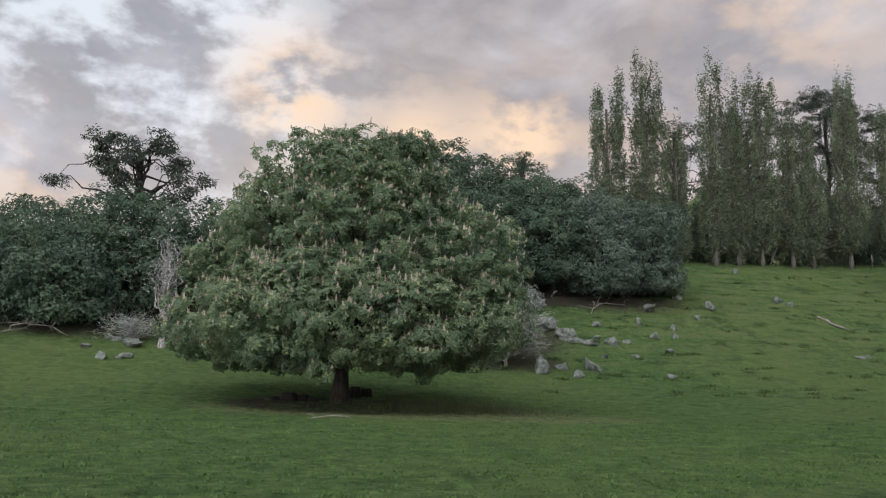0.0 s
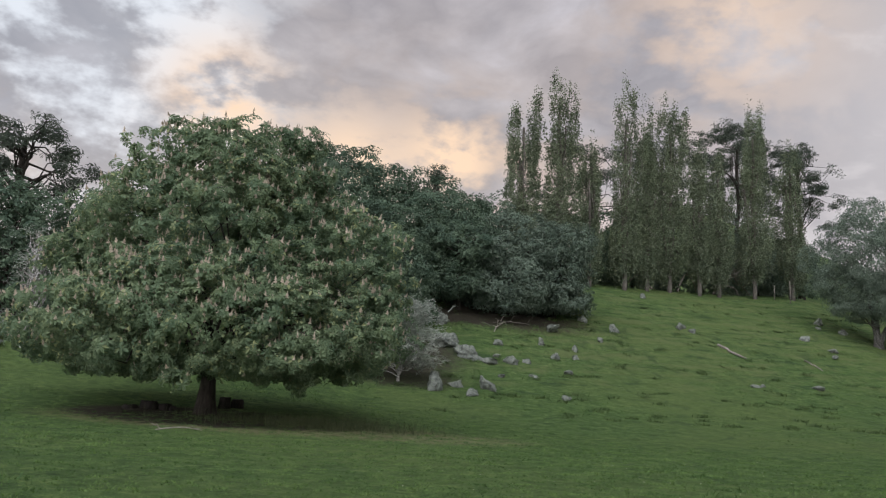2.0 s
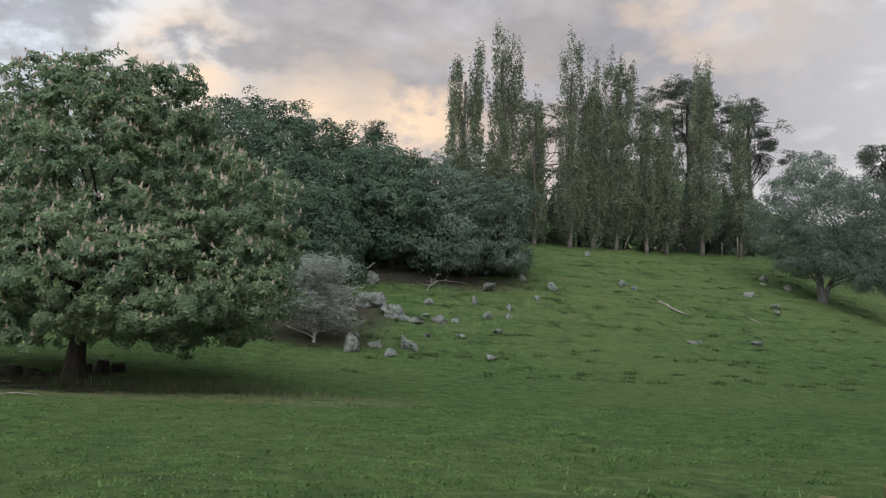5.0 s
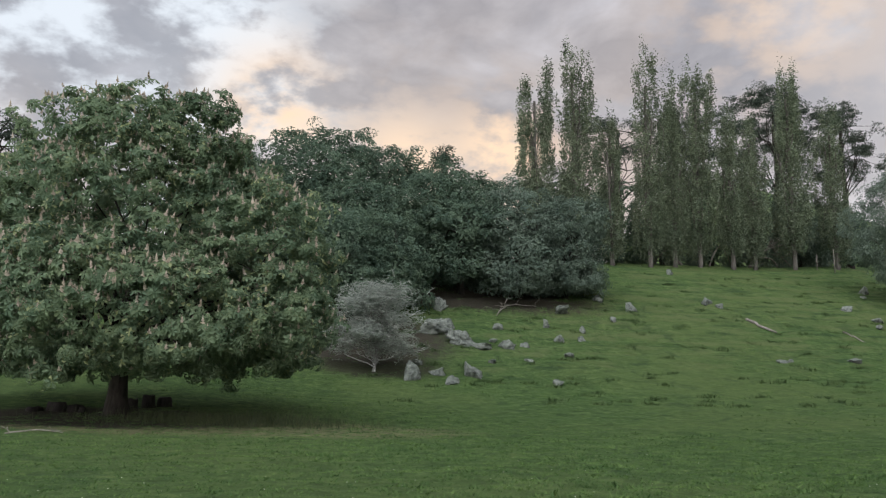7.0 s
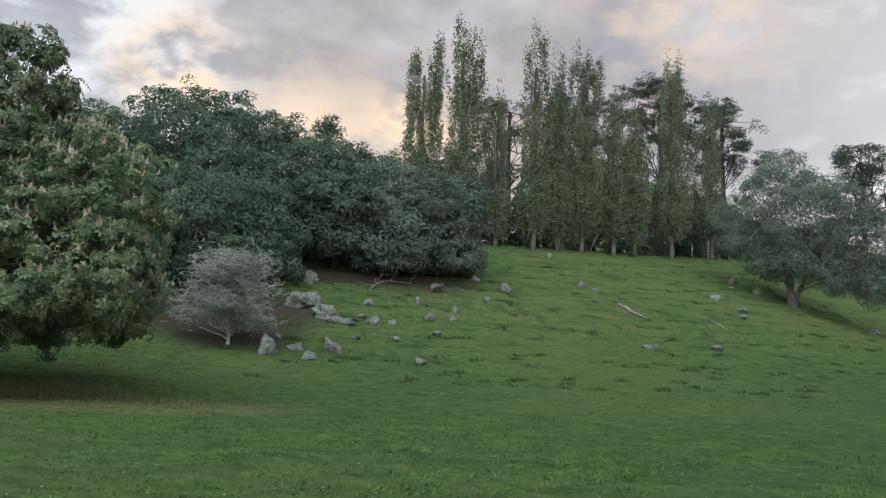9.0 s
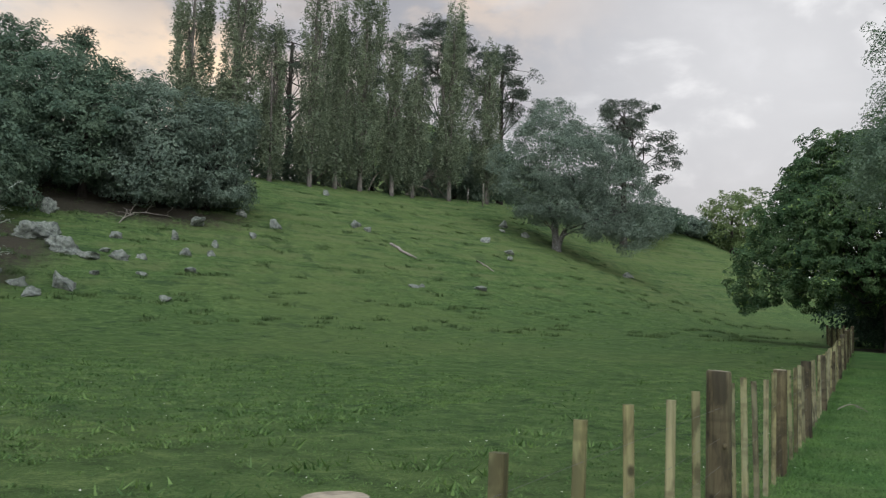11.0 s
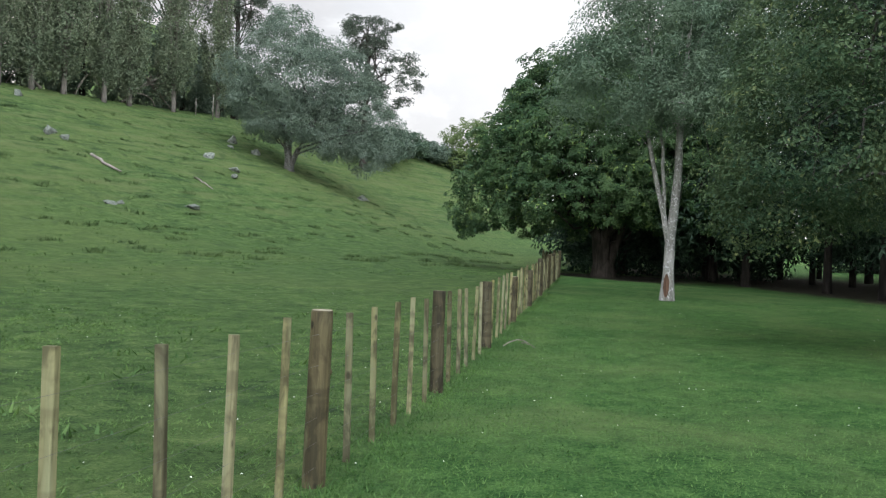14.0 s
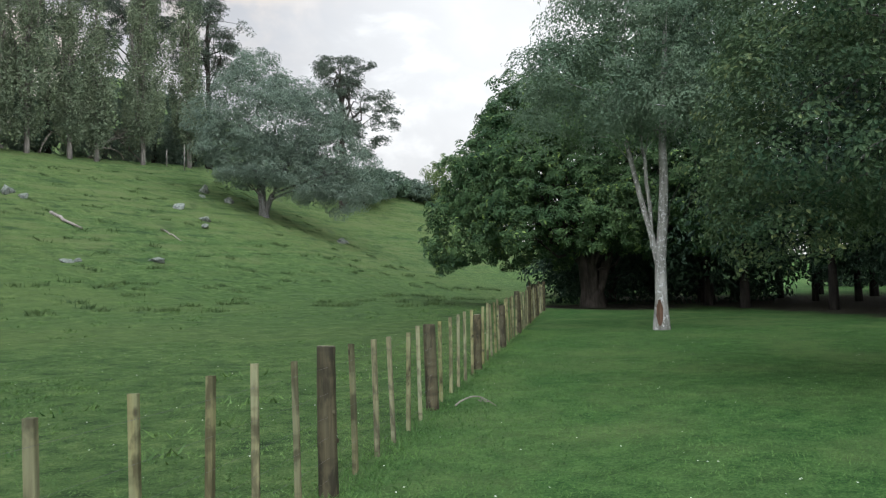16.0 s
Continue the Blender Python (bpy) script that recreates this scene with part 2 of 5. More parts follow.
def ground_material():
    """Grazed pasture, mown grass beside the fence, and litter with painted shade under the trees."""
    m, n = material("pasture")
    place = n.add("ShaderNodeNewGeometry").outputs["Position"]
    sep = n.add("ShaderNodeSeparateXYZ", Vector=place)
    flat = n.add("ShaderNodeCombineXYZ", X=sep.outputs[0], Y=sep.outputs[1], Z=0.0).outputs[0]
    big, mid = n.noise(flat, 0.055, 4, 0.55), n.noise(flat, 0.42, 5, 0.6, 0.3)
    small, tiny = n.noise(flat, 3.1, 6, 0.68, 0.4), n.noise(flat, 21, 5, 0.7)
    grain = n.noise(flat, 62, 4, 0.7)
    mottle = n.math("ADD", n.math("MULTIPLY", n.noise(flat, 1.25, 5, 0.65, 0.5), 0.22), n.math("ADD", n.math("MULTIPLY", small, 0.26), n.math("ADD", n.math("MULTIPLY", tiny, 0.28), n.math("MULTIPLY", grain, 0.24))))
    colour = n.ramp(mottle, (0.425, (0.011, 0.025, 0.007)), (0.475, (0.034, 0.066, 0.018)), (0.52, (0.062, 0.104, 0.028)), (0.575, (0.122, 0.162, 0.054)))
    colour = n.mix(n.grade(mid, 0.42, 0.66, 0.0, 0.35), colour, (0.052, 0.094, 0.024))
    colour = n.mix(n.grade(big, 0.44, 0.62, 0.0, 0.40), colour, (0.084, 0.112, 0.034))
    # dry, thin turf and sheep terraces on the steeper slope
    steep = n.grade(n.add("ShaderNodeSeparateXYZ", Vector=n.add("ShaderNodeNewGeometry").outputs["Normal"]).outputs[2], 0.90, 0.985, 1.0, 0.0)
    rows = n.add("ShaderNodeCombineXYZ", X=n.math("MULTIPLY", sep.outputs[0], 0.22), Y=n.math("MULTIPLY", sep.outputs[1], 0.22), Z=n.math("MULTIPLY", sep.outputs[2], 2.6)).outputs[0]
    terrace = n.noise(rows, 1.0, 5, 0.62, 0.5)
    colour = n.mix(n.math("MULTIPLY", steep, n.grade(terrace, 0.46, 0.60, 0.10, 0.75)), colour, (0.088, 0.108, 0.040))
    colour = n.mix(n.math("MULTIPLY", n.grade(steep, 0.1, 0.6), n.grade(terrace, 0.36, 0.45, 0.6, 0.0)), colour, (0.020, 0.042, 0.016))
    tuft = n.math("MULTIPLY", n.grade(n.noise(flat, 0.55, 6, 0.66, 0.6), 0.56, 0.63), n.grade(n.noise(flat, 0.09, 2), 0.40, 0.56))
    colour = n.mix(n.math("MULTIPLY", tuft, 0.5), colour, (0.016, 0.036, 0.014))
    # mown side of the fence, greener and more even
    side = n.math("ADD", n.math("MULTIPLY", sep.outputs[0], 0.6406), n.math("MULTIPLY", sep.outputs[1], -0.7679))
    mown = n.grade(side, FENCE_SIDE - 0.25, FENCE_SIDE + 0.35)
    lawn = n.ramp(n.math("ADD", n.math("MULTIPLY", small, 0.32), n.math("ADD", n.math("MULTIPLY", tiny, 0.36), n.math("MULTIPLY", grain, 0.32))), (0.435, (0.014, 0.046, 0.009)), (0.5, (0.040, 0.096, 0.022)), (0.58, (0.090, 0.162, 0.042)))
    lawn = n.mix(n.grade(mid, 0.40, 0.66, 0.0, 0.46), lawn, (0.116, 0.150, 0.052))
    colour = n.mix(mown, colour, lawn)

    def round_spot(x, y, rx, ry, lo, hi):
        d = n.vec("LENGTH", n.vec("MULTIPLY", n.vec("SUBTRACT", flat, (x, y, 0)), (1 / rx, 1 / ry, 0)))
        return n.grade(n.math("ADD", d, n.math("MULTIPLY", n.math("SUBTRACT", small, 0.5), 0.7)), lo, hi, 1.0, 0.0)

    # dark litter under the trees, with the shade beneath the crowns put into it
    shaded_earth = n.ramp(tiny, (0.35, (0.020, 0.018, 0.012)), (0.66, (0.056, 0.050, 0.033)))
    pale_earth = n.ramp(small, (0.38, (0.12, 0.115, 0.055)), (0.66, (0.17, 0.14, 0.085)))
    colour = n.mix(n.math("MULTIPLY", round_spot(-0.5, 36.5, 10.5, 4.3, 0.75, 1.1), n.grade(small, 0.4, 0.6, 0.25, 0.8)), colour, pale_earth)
    colour = n.mix(round_spot(-4.2, 38.6, 6.2, 4.2, 0.8, 1.05), colour, shaded_earth)
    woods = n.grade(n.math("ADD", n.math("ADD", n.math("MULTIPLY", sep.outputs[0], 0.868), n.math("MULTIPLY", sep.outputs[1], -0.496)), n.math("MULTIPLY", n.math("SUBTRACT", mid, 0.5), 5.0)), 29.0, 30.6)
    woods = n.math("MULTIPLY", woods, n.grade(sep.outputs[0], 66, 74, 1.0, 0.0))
    colour = n.mix(woods, colour, shaded_earth)
    colour = n.mix(round_spot(53.0, 42.0, 5.5, 5.0, 0.7, 1.1), colour, shaded_earth)
    colour = n.mix(round_spot(9.0, 79.0, 15.0, 5.0, 0.7, 1.1), colour, shaded_earth)
    colour = n.mix(round_spot(2.0, 65.0, 8.0, 7.0, 0.7, 1.15), colour, shaded_earth)
    colour = n.mix(n.math("MULTIPLY", round_spot(4.5, 58.5, 4.5, 3.5, 0.6, 1.1), 0.8), colour, shaded_earth)
    colour = n.mix(round_spot(-30.0, 60.0, 16.0, 7.0, 0.75, 1.1), colour, shaded_earth)
    colour = n.mix(1.0, colour, (0.86, 0.89, 0.92), "MULTIPLY")
    height = n.math("ADD", n.math("MULTIPLY", small, 1.0), n.math("MULTIPLY", tiny, 0.35))
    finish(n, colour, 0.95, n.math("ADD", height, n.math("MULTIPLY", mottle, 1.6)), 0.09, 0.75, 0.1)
    return m


def grass_material(name, dark, light):
    m, n = material(name)
    rnd = n.add("ShaderNodeNewGeometry").outputs["Random Per Island"]
    patch = n.noise(n.add("ShaderNodeTexCoord").outputs["Object"], 0.8, 3)
    f = n.math("ADD", n.math("MULTIPLY", rnd, 0.6), n.math("MULTIPLY", n.grade(patch, 0.35, 0.65), 0.4))
    finish(n, n.ramp(f, (0.1, dark), (0.9, light)), 0.6, spec=0.2, through_light=0.25)
    return m


def plain_material(name, a, b, scale=8.0, rough=0.85, depth=0.01):
    m, n = material(name)
    f = n.noise(n.add("ShaderNodeTexCoord").outputs["Object"], scale, 5, 0.6)
    finish(n, n.ramp(f, (0.35, a), (0.65, b)), rough, f, depth, 0.6, 0.2)
    return m


# ---- plan ----
FENCE_START, FENCE_STEP = Vector((12.40, 11.56)), Vector((3.205, 2.672))
FENCE_SIDE = FENCE_START.x * 0.6406 - FENCE_START.y * 0.7679


def soft_rise(u, width):
    return width * np.logaddexp(0, u / width)


def along(x, y, a):
    return x * np.cos(a) + y * np.sin(a)


def ground_z(x, y):
    """The lie of the land: a level valley floor, the hill ahead with its crest, a saddle to the east."""
    x, y = np.asarray(x, float), np.asarray(y, float)
    base = -0.025 - 0.0067 * x + 0.0048 * y + 0.038 * soft_rise(along(x, y, 0.4935) - 29.3, 1.0)
    hill = 0.4093 * soft_rise(along(x, y, 1.8295) - 49.5, 7.2) - 0.2131 * soft_rise(along(x, y, -0.1662) - 40.3, 1.0)
    hill = hill - 0.38 * soft_rise(along(x, y, 1.80) - 90.0, 2.5) / (1 + np.exp(np.clip((x - 75) / 6, -50, 50)))
    hill = hill + 7 * np.exp(-((x - 100) / 28) ** 2 - ((y - 125) / 28) ** 2)
    hill = hill + 12 * np.exp(-((x - 125) / 30) ** 2 - ((y - 85) / 22) ** 2)
    hill = hill + 0.26 * soft_rise(along(x, y, 0.3) - 72, 4.0) / (1 + np.exp(np.clip((y - 72) / 6, -50, 50)))
    z = base + 0.5 * (hill + np.sqrt(hill * hill + 0.36)) - 0.3
    far = np.maximum(np.hypot(x, y) - 230, 0) / 160
    return z * np.exp(-far * far)


def lumps(x, y):
    """Hummocks and sheep terraces on the rough pasture; the mown side is smooth."""
    rough = 1 / (1 + np.exp(np.clip(-(-0.6406 * x + 0.7679 * y + FENCE_SIDE - 2) / 1.5, -50, 50)))
    near = np.exp(-(np.maximum(np.hypot(x - 20, y - 45) - 80, 0) / 40) ** 2)
    z = ground_z(x, y)
    slope = np.clip((z - 1.5) / 4, 0, 1)
    wave = np.sin(z * 5.2 + 1.3 * np.sin(x * 0.21) + 0.9 * np.sin(x * 0.083 + y * 0.13)) * 0.10 * slope
    bump = (np.sin(x * 1.9 + 1.7 * np.sin(y * 1.1)) * np.sin(y * 2.3 + 1.3 * np.sin(x * 0.9)) + 0.6 * np.sin(x * 3.7 + y * 1.3) * np.sin(y * 4.1 - x * 0.7))
    return rough * near * (wave + bump * (0.030 + 0.055 * slope))


def surface_z(x, y):
    return ground_z(x, y) + lumps(np.asarray(x, float), np.asarray(y, float))


def fast_mesh(name, verts, faces, mat, smooth=False):
    """A mesh from arrays of points and of faces with the same number of corners."""
    verts, faces = np.asarray(verts, np.float32), np.asarray(faces, np.int32)
    me = bpy.data.meshes.new(name)
    count, k = faces.shape
    me.vertices.add(len(verts))
    me.vertices.foreach_set("co", verts.ravel())
    me.loops.add(count * k)
    me.loops.foreach_set("vertex_index", faces.ravel())
    me.polygons.add(count)
    me.polygons.foreach_set("loop_start", np.arange(0, count * k, k, dtype=np.int32))
    me.polygons.foreach_set("use_smooth", np.full(count, smooth, dtype=bool))
    me.materials.append(mat)
    me.update(calc_edges=True)
    return me


def thing(name, x, y, z, label, category, group="", kind=""):
    """An empty at the thing's base, which carries its parts."""
    ob = new(name)
    ob.location = (x, y, z)
    return tagged(ob, label, category, group, kind)


def part_mesh(name, me, parent, label=""):
    ob = new(name, me)
    ob.parent = parent
    return tagged(ob, label)


def part(name, bm, mat, parent=None, label="", smooth=True):
    me = bpy.data.meshes.new(name)
    bm.to_mesh(me)
    bm.free()
    me.materials.append(mat)
    for p in me.polygons:
        p.use_smooth = smooth
    ob = new(name, me)
    if parent is not None:
        ob.parent = parent
    return tagged(ob, label)


# ---- ground ----
def grid_line(lo, hi, step, reach):
    inner = list(np.arange(lo, hi + step / 2, step))
    left, right, s = [], [], step
    a, b = inner[0], inner[-1]
    while b < reach or a > -reach:
        s *= 1.22
        a, b = a - s, b + s
        left.append(a)
        right.append(b)
    return np.array(left[::-1] + inner + right)


def build_ground():
    gx, gy = grid_line(-34, 70, 0.45, 2600), grid_line(6, 106, 0.45, 2600)
    x, y = np.meshgrid(gx, gy)
    v = np.stack([x, y, surface_z(x, y)], -1).reshape(-1, 3)
    nx, ny = len(gx), len(gy)
    i, j = np.meshgrid(np.arange(nx - 1), np.arange(ny - 1))
    a = (j * nx + i).ravel()
    f = np.stack([a, a + 1, a + nx + 1, a + nx], -1)
    tagged(new("ground", fast_mesh("ground", v, f, ground_material(), True)), "grazed green pasture rising to a hillside", "ground", kind="structure")


build_ground()


# ---- trees ----
def tubes(strands, sides=6):
    """Tapered tubes along (points, radii) strands, as one set of points and quads."""
    vs, fs, base = [], [], 0
    ang = np.linspace(0, 2 * math.pi, sides, endpoint=False)
    for pts, rad in strands:
        pts, rad = np.asarray(pts, float), np.asarray(rad, float)
        t = np.gradient(pts, axis=0)
        t /= np.linalg.norm(t, axis=1)[:, None] + 1e-9
        ref = np.where(np.abs(t[:, 2:3]) > 0.9, [[1.0, 0, 0]], [[0, 0, 1.0]])
        s = np.cross(t, ref)
        s /= np.linalg.norm(s, axis=1)[:, None]
        q = np.cross(s, t)
        ring = pts[:, None] + rad[:, None, None] * (np.cos(ang)[None, :, None] * s[:, None] + np.sin(ang)[None, :, None] * q[:, None])
        k = len(pts)
        vs.append(ring.reshape(-1, 3))
        i, j = np.meshgrid(np.arange(sides), np.arange(k - 1))
        i, j = i.ravel(), j.ravel()
        fs.append(np.stack([j * sides + i, j * sides + (i + 1) % sides, (j + 1) * sides + (i + 1) % sides, (j + 1) * sides + i], -1) + base)
        base += k * sides
    return np.concatenate(vs), np.concatenate(fs)


def clump_places(rng, lobes, count, shell=0.72, thin=0.0, low=-0.85):
    """Centres of leaf clumps near the outside of a crown made of ellipsoids (x, y, z, rx, ry, rz), and the way out."""
    lobes = np.asarray(lobes, float)
    area = lobes[:, 3] * lobes[:, 5] + lobes[:, 3] * lobes[:, 4]
    pick = rng.choice(len(lobes), count * 4, p=area / area.sum())
    d = rng.normal(size=(count * 4, 3))
    d /= np.linalg.norm(d, axis=1)[:, None]
    L = lobes[pick]
    r = shell + (1 - shell) * rng.random(count * 4) ** 0.6
    wob = 1 + 0.10 * np.sin(d[:, 0] * 5 + L[:, 0]) * np.sin(d[:, 1] * 6 + L[:, 1]) + 0.08 * np.sin(d[:, 2] * 11 + d[:, 0] * 9)
    p = L[:, :3] + d * L[:, 3:] * (r * wob)[:, None]
    keep = d[:, 2] > low
    for i, lobe_row in enumerate(lobes):
        q = np.linalg.norm((p - lobe_row[:3]) / lobe_row[3:], axis=1)
        keep &= (q > 0.62) | (pick == i)
    if thin:
        f = np.sin(p[:, 0] * 1.7 + 2 * np.sin(p[:, 2] * 0.9)) * np.sin(p[:, 1] * 1.5 + p[:, 2] * 1.1) * np.sin(p[:, 2] * 1.9 + 1.1 * p[:, 0])
        keep &= (f + rng.normal(size=len(f)) * 0.25) > -0.75 + thin
    out = d / L[:, 3:]
    out /= np.linalg.norm(out, axis=1)[:, None]
    return p[keep][:count], out[keep][:count]


def leaf_quads(rng, places, outs, radius, per, length, width, stretch=(1, 1, 0.7), up=0.55, hang=0.25, dome=1.0):
    """Small folded leaves, each its own piece, gathered in clumps; with dome, each clump is a rounded bough end that faces outwards."""
    n = len(places) * per
    c, o = np.repeat(places, per, 0), np.repeat(outs, per, 0)
    off = rng.normal(size=(n, 3)) + dome * (0.55 * o + [0, 0, 0.25])
    off /= np.linalg.norm(off, axis=1)[:, None]
    size = np.repeat(radius * (0.6 + 0.8 * rng.random(len(places))), per)
    p = c + off * (rng.random(n) ** (0.45 - 0.22 * dome) * size)[:, None] * np.asarray(stretch)
    nrm = 0.5 * o + (0.35 + 0.45 * dome) * off + (0.55 - 0.2 * dome) * rng.normal(size=(n, 3)) + [0, 0, up]
    nrm /= np.linalg.norm(nrm, axis=1)[:, None]
    t = 0.6 * off + 0.4 * o + 0.8 * rng.normal(size=(n, 3)) - [0, 0, hang]
    t -= nrm * np.sum(t * nrm, 1)[:, None]
    t /= np.linalg.norm(t, axis=1)[:, None] + 1e-9
    s = np.cross(nrm, t)
    k = (0.65 + 0.7 * rng.random(n))[:, None]
    L, W = length * k, width * k
    mid = p + t * L * 0.5
    v = np.stack([p, mid + s * W * 0.5 + nrm * W * 0.18, p + t * L - nrm * L * 0.15, mid - s * W * 0.5 + nrm * W * 0.18], 1).reshape(-1, 3)
    return v, np.arange(n * 4).reshape(-1, 4)


def rosettes(rng, places, outs, radius, per, length, width, stretch=(1, 1, 0.75), up=0.5, leaflets=6):
    """Whorls of drooping leaflets set over rounded bough ends; also the whorls' centres and axes."""
    n = len(places) * per
    c, o = np.repeat(places, per, 0), np.repeat(outs, per, 0)
    off = rng.normal(size=(n, 3)) + 0.7 * o + [0, 0, 0.2]
    off /= np.linalg.norm(off, axis=1)[:, None]
    size = np.repeat(radius * (0.55 + 0.9 * rng.random(len(places))), per)
    p = c + off * (rng.random(n) ** 0.25 * size)[:, None] * np.asarray(stretch)
    axis = 0.75 * off + 0.35 * o + 0.28 * rng.normal(size=(n, 3)) + [0, 0, up]
    axis /= np.linalg.norm(axis, axis=1)[:, None]
    e = np.cross(axis, rng.normal(size=(n, 3)))
    e /= np.linalg.norm(e, axis=1)[:, None]
    g = np.cross(axis, e)
    ang = np.linspace(0, 2 * math.pi, leaflets, endpoint=False)[None, :, None] + rng.random((n, 1, 1))
    radial = np.cos(ang) * e[:, None] + np.sin(ang) * g[:, None]
    side = -np.sin(ang) * e[:, None] + np.cos(ang) * g[:, None]
    k = (0.65 + 0.6 * rng.random((n, 1, 1))) * (0.75 + 0.5 * rng.random((n, leaflets, 1)))
    droop = axis[:, None] * (0.15 + 0.5 * rng.random((n, leaflets, 1)))
    root = p[:, None] + radial * 0.015
    mid = root + (radial - 0.35 * droop) * length * 0.62 * k
    tip = root + (radial - 1.1 * droop) * length * k
    half = side * width * 0.5 * k
    v = np.stack([root, mid + half, tip, mid - half], 2).reshape(-1, 3)
    return v, np.arange(n * leaflets * 4).reshape(-1, 4), p, axis


def limb(rng, a, b, r0, r1, sag=0.2, steps=6, wild=0.06):
    """A branch from a to b that first climbs, then levels out."""
    a, b = np.asarray(a, float), np.asarray(b, float)
    span = np.linalg.norm(b - a)
    mid = (a + b) / 2 + np.array([0, 0, sag * span])
    t = np.linspace(0, 1, steps)[:, None]
    pts = (1 - t) ** 2 * a + 2 * t * (1 - t) * mid + t * t * b
    pts[1:-1] += rng.normal(size=(steps - 2, 3)) * span * wild
    return pts, r0 + (r1 - r0) * np.linspace(0, 1, steps) ** 0.8


def trunk_strand(rng, height, radius, lean=(0, 0), flare=1.5, top=0.55, steps=9, wild=0.014):
    t = np.linspace(0, 1, steps)
    z = -0.25 + t * (height + 0.25)
    pts = np.stack([lean[0] * t ** 1.3, lean[1] * t ** 1.3, z], -1)
    pts[2:] += rng.normal(size=(steps - 2, 3)) * [wild * height * 0.3, wild * height * 0.3, 0]
    rad = radius * (1 - (1 - top) * t) * (1 + (flare - 1) * np.exp(-np.maximum(z, 0) / (radius * 1.5)))
    return pts, rad


def tree(name, label, x, y, seed, lobes, bark, leaves, trunk=(3.0, 0.3), lean=(0, 0), clumps=300, clump=0.7, per=50, leaf=(0.2, 0.11),
         limbs=16, shell=0.72, thin=0.0, low=-0.85, stretch=(1, 1, 0.7), up=0.55, hang=0.25, group="", stems=None, limb_r=0.4, flare=1.5, sides=8, sag=0.2, extra=(), top=0.55, dome=1.0, whorl=0, core=0):
    """A tree: trunk with its limbs, and a crown of separate leaves."""
    rng = np.random.default_rng(seed)
    base = thing(name, x, y, float(surface_z(x, y)), label, "tree" if "shrub" not in name else "shrub", group)
    places, outs = clump_places(rng, lobes, clumps, shell, thin, low)
    strands = []
    for hh, rr, lx, ly in (stems or [(trunk[0], trunk[1], lean[0], lean[1])]):
        strands.append(trunk_strand(rng, hh, rr, (lx, ly), flare, top))
    for a, b, ra, rb, bow in extra:
        strands.append(limb(rng, a, b, ra, rb, bow, 7, 0.006))
    for i in range(limbs):
        stem = strands[i % (len(stems or [1]) + len(extra))]
        goal = places[rng.integers(len(places))]
        k = rng.integers(len(stem[0]) // 2, len(stem[0]))
        r0 = stem[1][k] * limb_r * (0.6 + 0.6 * rng.random())
        strands.append(limb(rng, stem[0][k], goal, r0, 0.015, sag))
    stem_count = len(stems or [1]) + len(extra)
    for i in range(stem_count):
        v, f = tubes(strands[i:i + 1], sides + 2)
        part_mesh("trunk" if i == 0 else "stem", fast_mesh("trunk", v, f, bark, True), base)
    v, f = tubes(strands[stem_count:], sides)
    tagged(part_mesh("branchwork", fast_mesh("branchwork", v, f, bark, True), base), kind="stuff")
    if whorl:
        v, f, places, outs = rosettes(rng, places, outs, clump, per, leaf[0], leaf[1], stretch, up, whorl)
    else:
        v, f = leaf_quads(rng, places, outs, clump, per, leaf[0], leaf[1], stretch, up, hang, dome)
    part_mesh("crown", fast_mesh("crown", v, f, leaves), base)
    if core:
        # older, larger leaves in the shade inside the crown
        inner = [(a, b, c, 0.78 * d, 0.78 * e, 0.78 * g) for a, b, c, d, e, g in lobes]
        p, o = clump_places(rng, inner, core, 0.45, 0.0, low)
        v, f = leaf_quads(rng, p, o, clump * 1.3, 16, leaf[0] * 1.35, leaf[1] * 1.7, stretch, up, hang, 0.5)
        part_mesh("inner_foliage", fast_mesh("inner_foliage", v, f, leaves), base)
    return base, places, outs, rng


DARK_BARK = bark_material("dark_bark", (0.018, 0.016, 0.013), (0.054, 0.048, 0.039))
# near-black bark: the gloom under the wood's canopy put into the colour
SHADED_WOOD_BARK = bark_material("shaded_conifer_bark", (0.008, 0.007, 0.006), (0.026, 0.023, 0.019))
GREY_BARK = bark_material("grey_bark", (0.10, 0.095, 0.085), (0.26, 0.25, 0.23), (0.42, 0.43, 0.40), 7, 0.6)
PALE_BARK = bark_material("pale_bark", (0.11, 0.11, 0.095), (0.26, 0.26, 0.235), (0.34, 0.345, 0.33), 8, 0.4)
LICHEN_BARK = bark_material("lichened_bark", (0.030, 0.029, 0.025), (0.085, 0.082, 0.071), (0.165, 0.178, 0.160), 7, 0.5)
POPLAR_BARK = bark_material("poplar_bark", (0.065, 0.06, 0.05), (0.165, 0.155, 0.132))
CHESTNUT_LEAF = leaf_material("chestnut_leaf", (0.084, 0.136, 0.082), (0.190, 0.252, 0.136), (0.28, 0.32, 0.16), 0.16, through_light=0.42)
# evergreen leaf raised and bluer, with distance haze painted into the colour
HAZED_LEAF = leaf_material("hazed_evergreen_leaf", (0.050, 0.086, 0.060), (0.125, 0.178, 0.112))
GREY_LEAF = leaf_material("grey_green_leaf", (0.076, 0.112, 0.084), (0.150, 0.196, 0.144))
WILLOW_LEAF = leaf_material("willow_leaf", (0.086, 0.122, 0.094), (0.186, 0.235, 0.178))
# poplar green lightened too, for the haze in front of the crest
HAZED_POPLAR_LEAF = leaf_material("hazed_poplar_leaf", (0.070, 0.098, 0.060), (0.170, 0.202, 0.122), through_light=0.14)
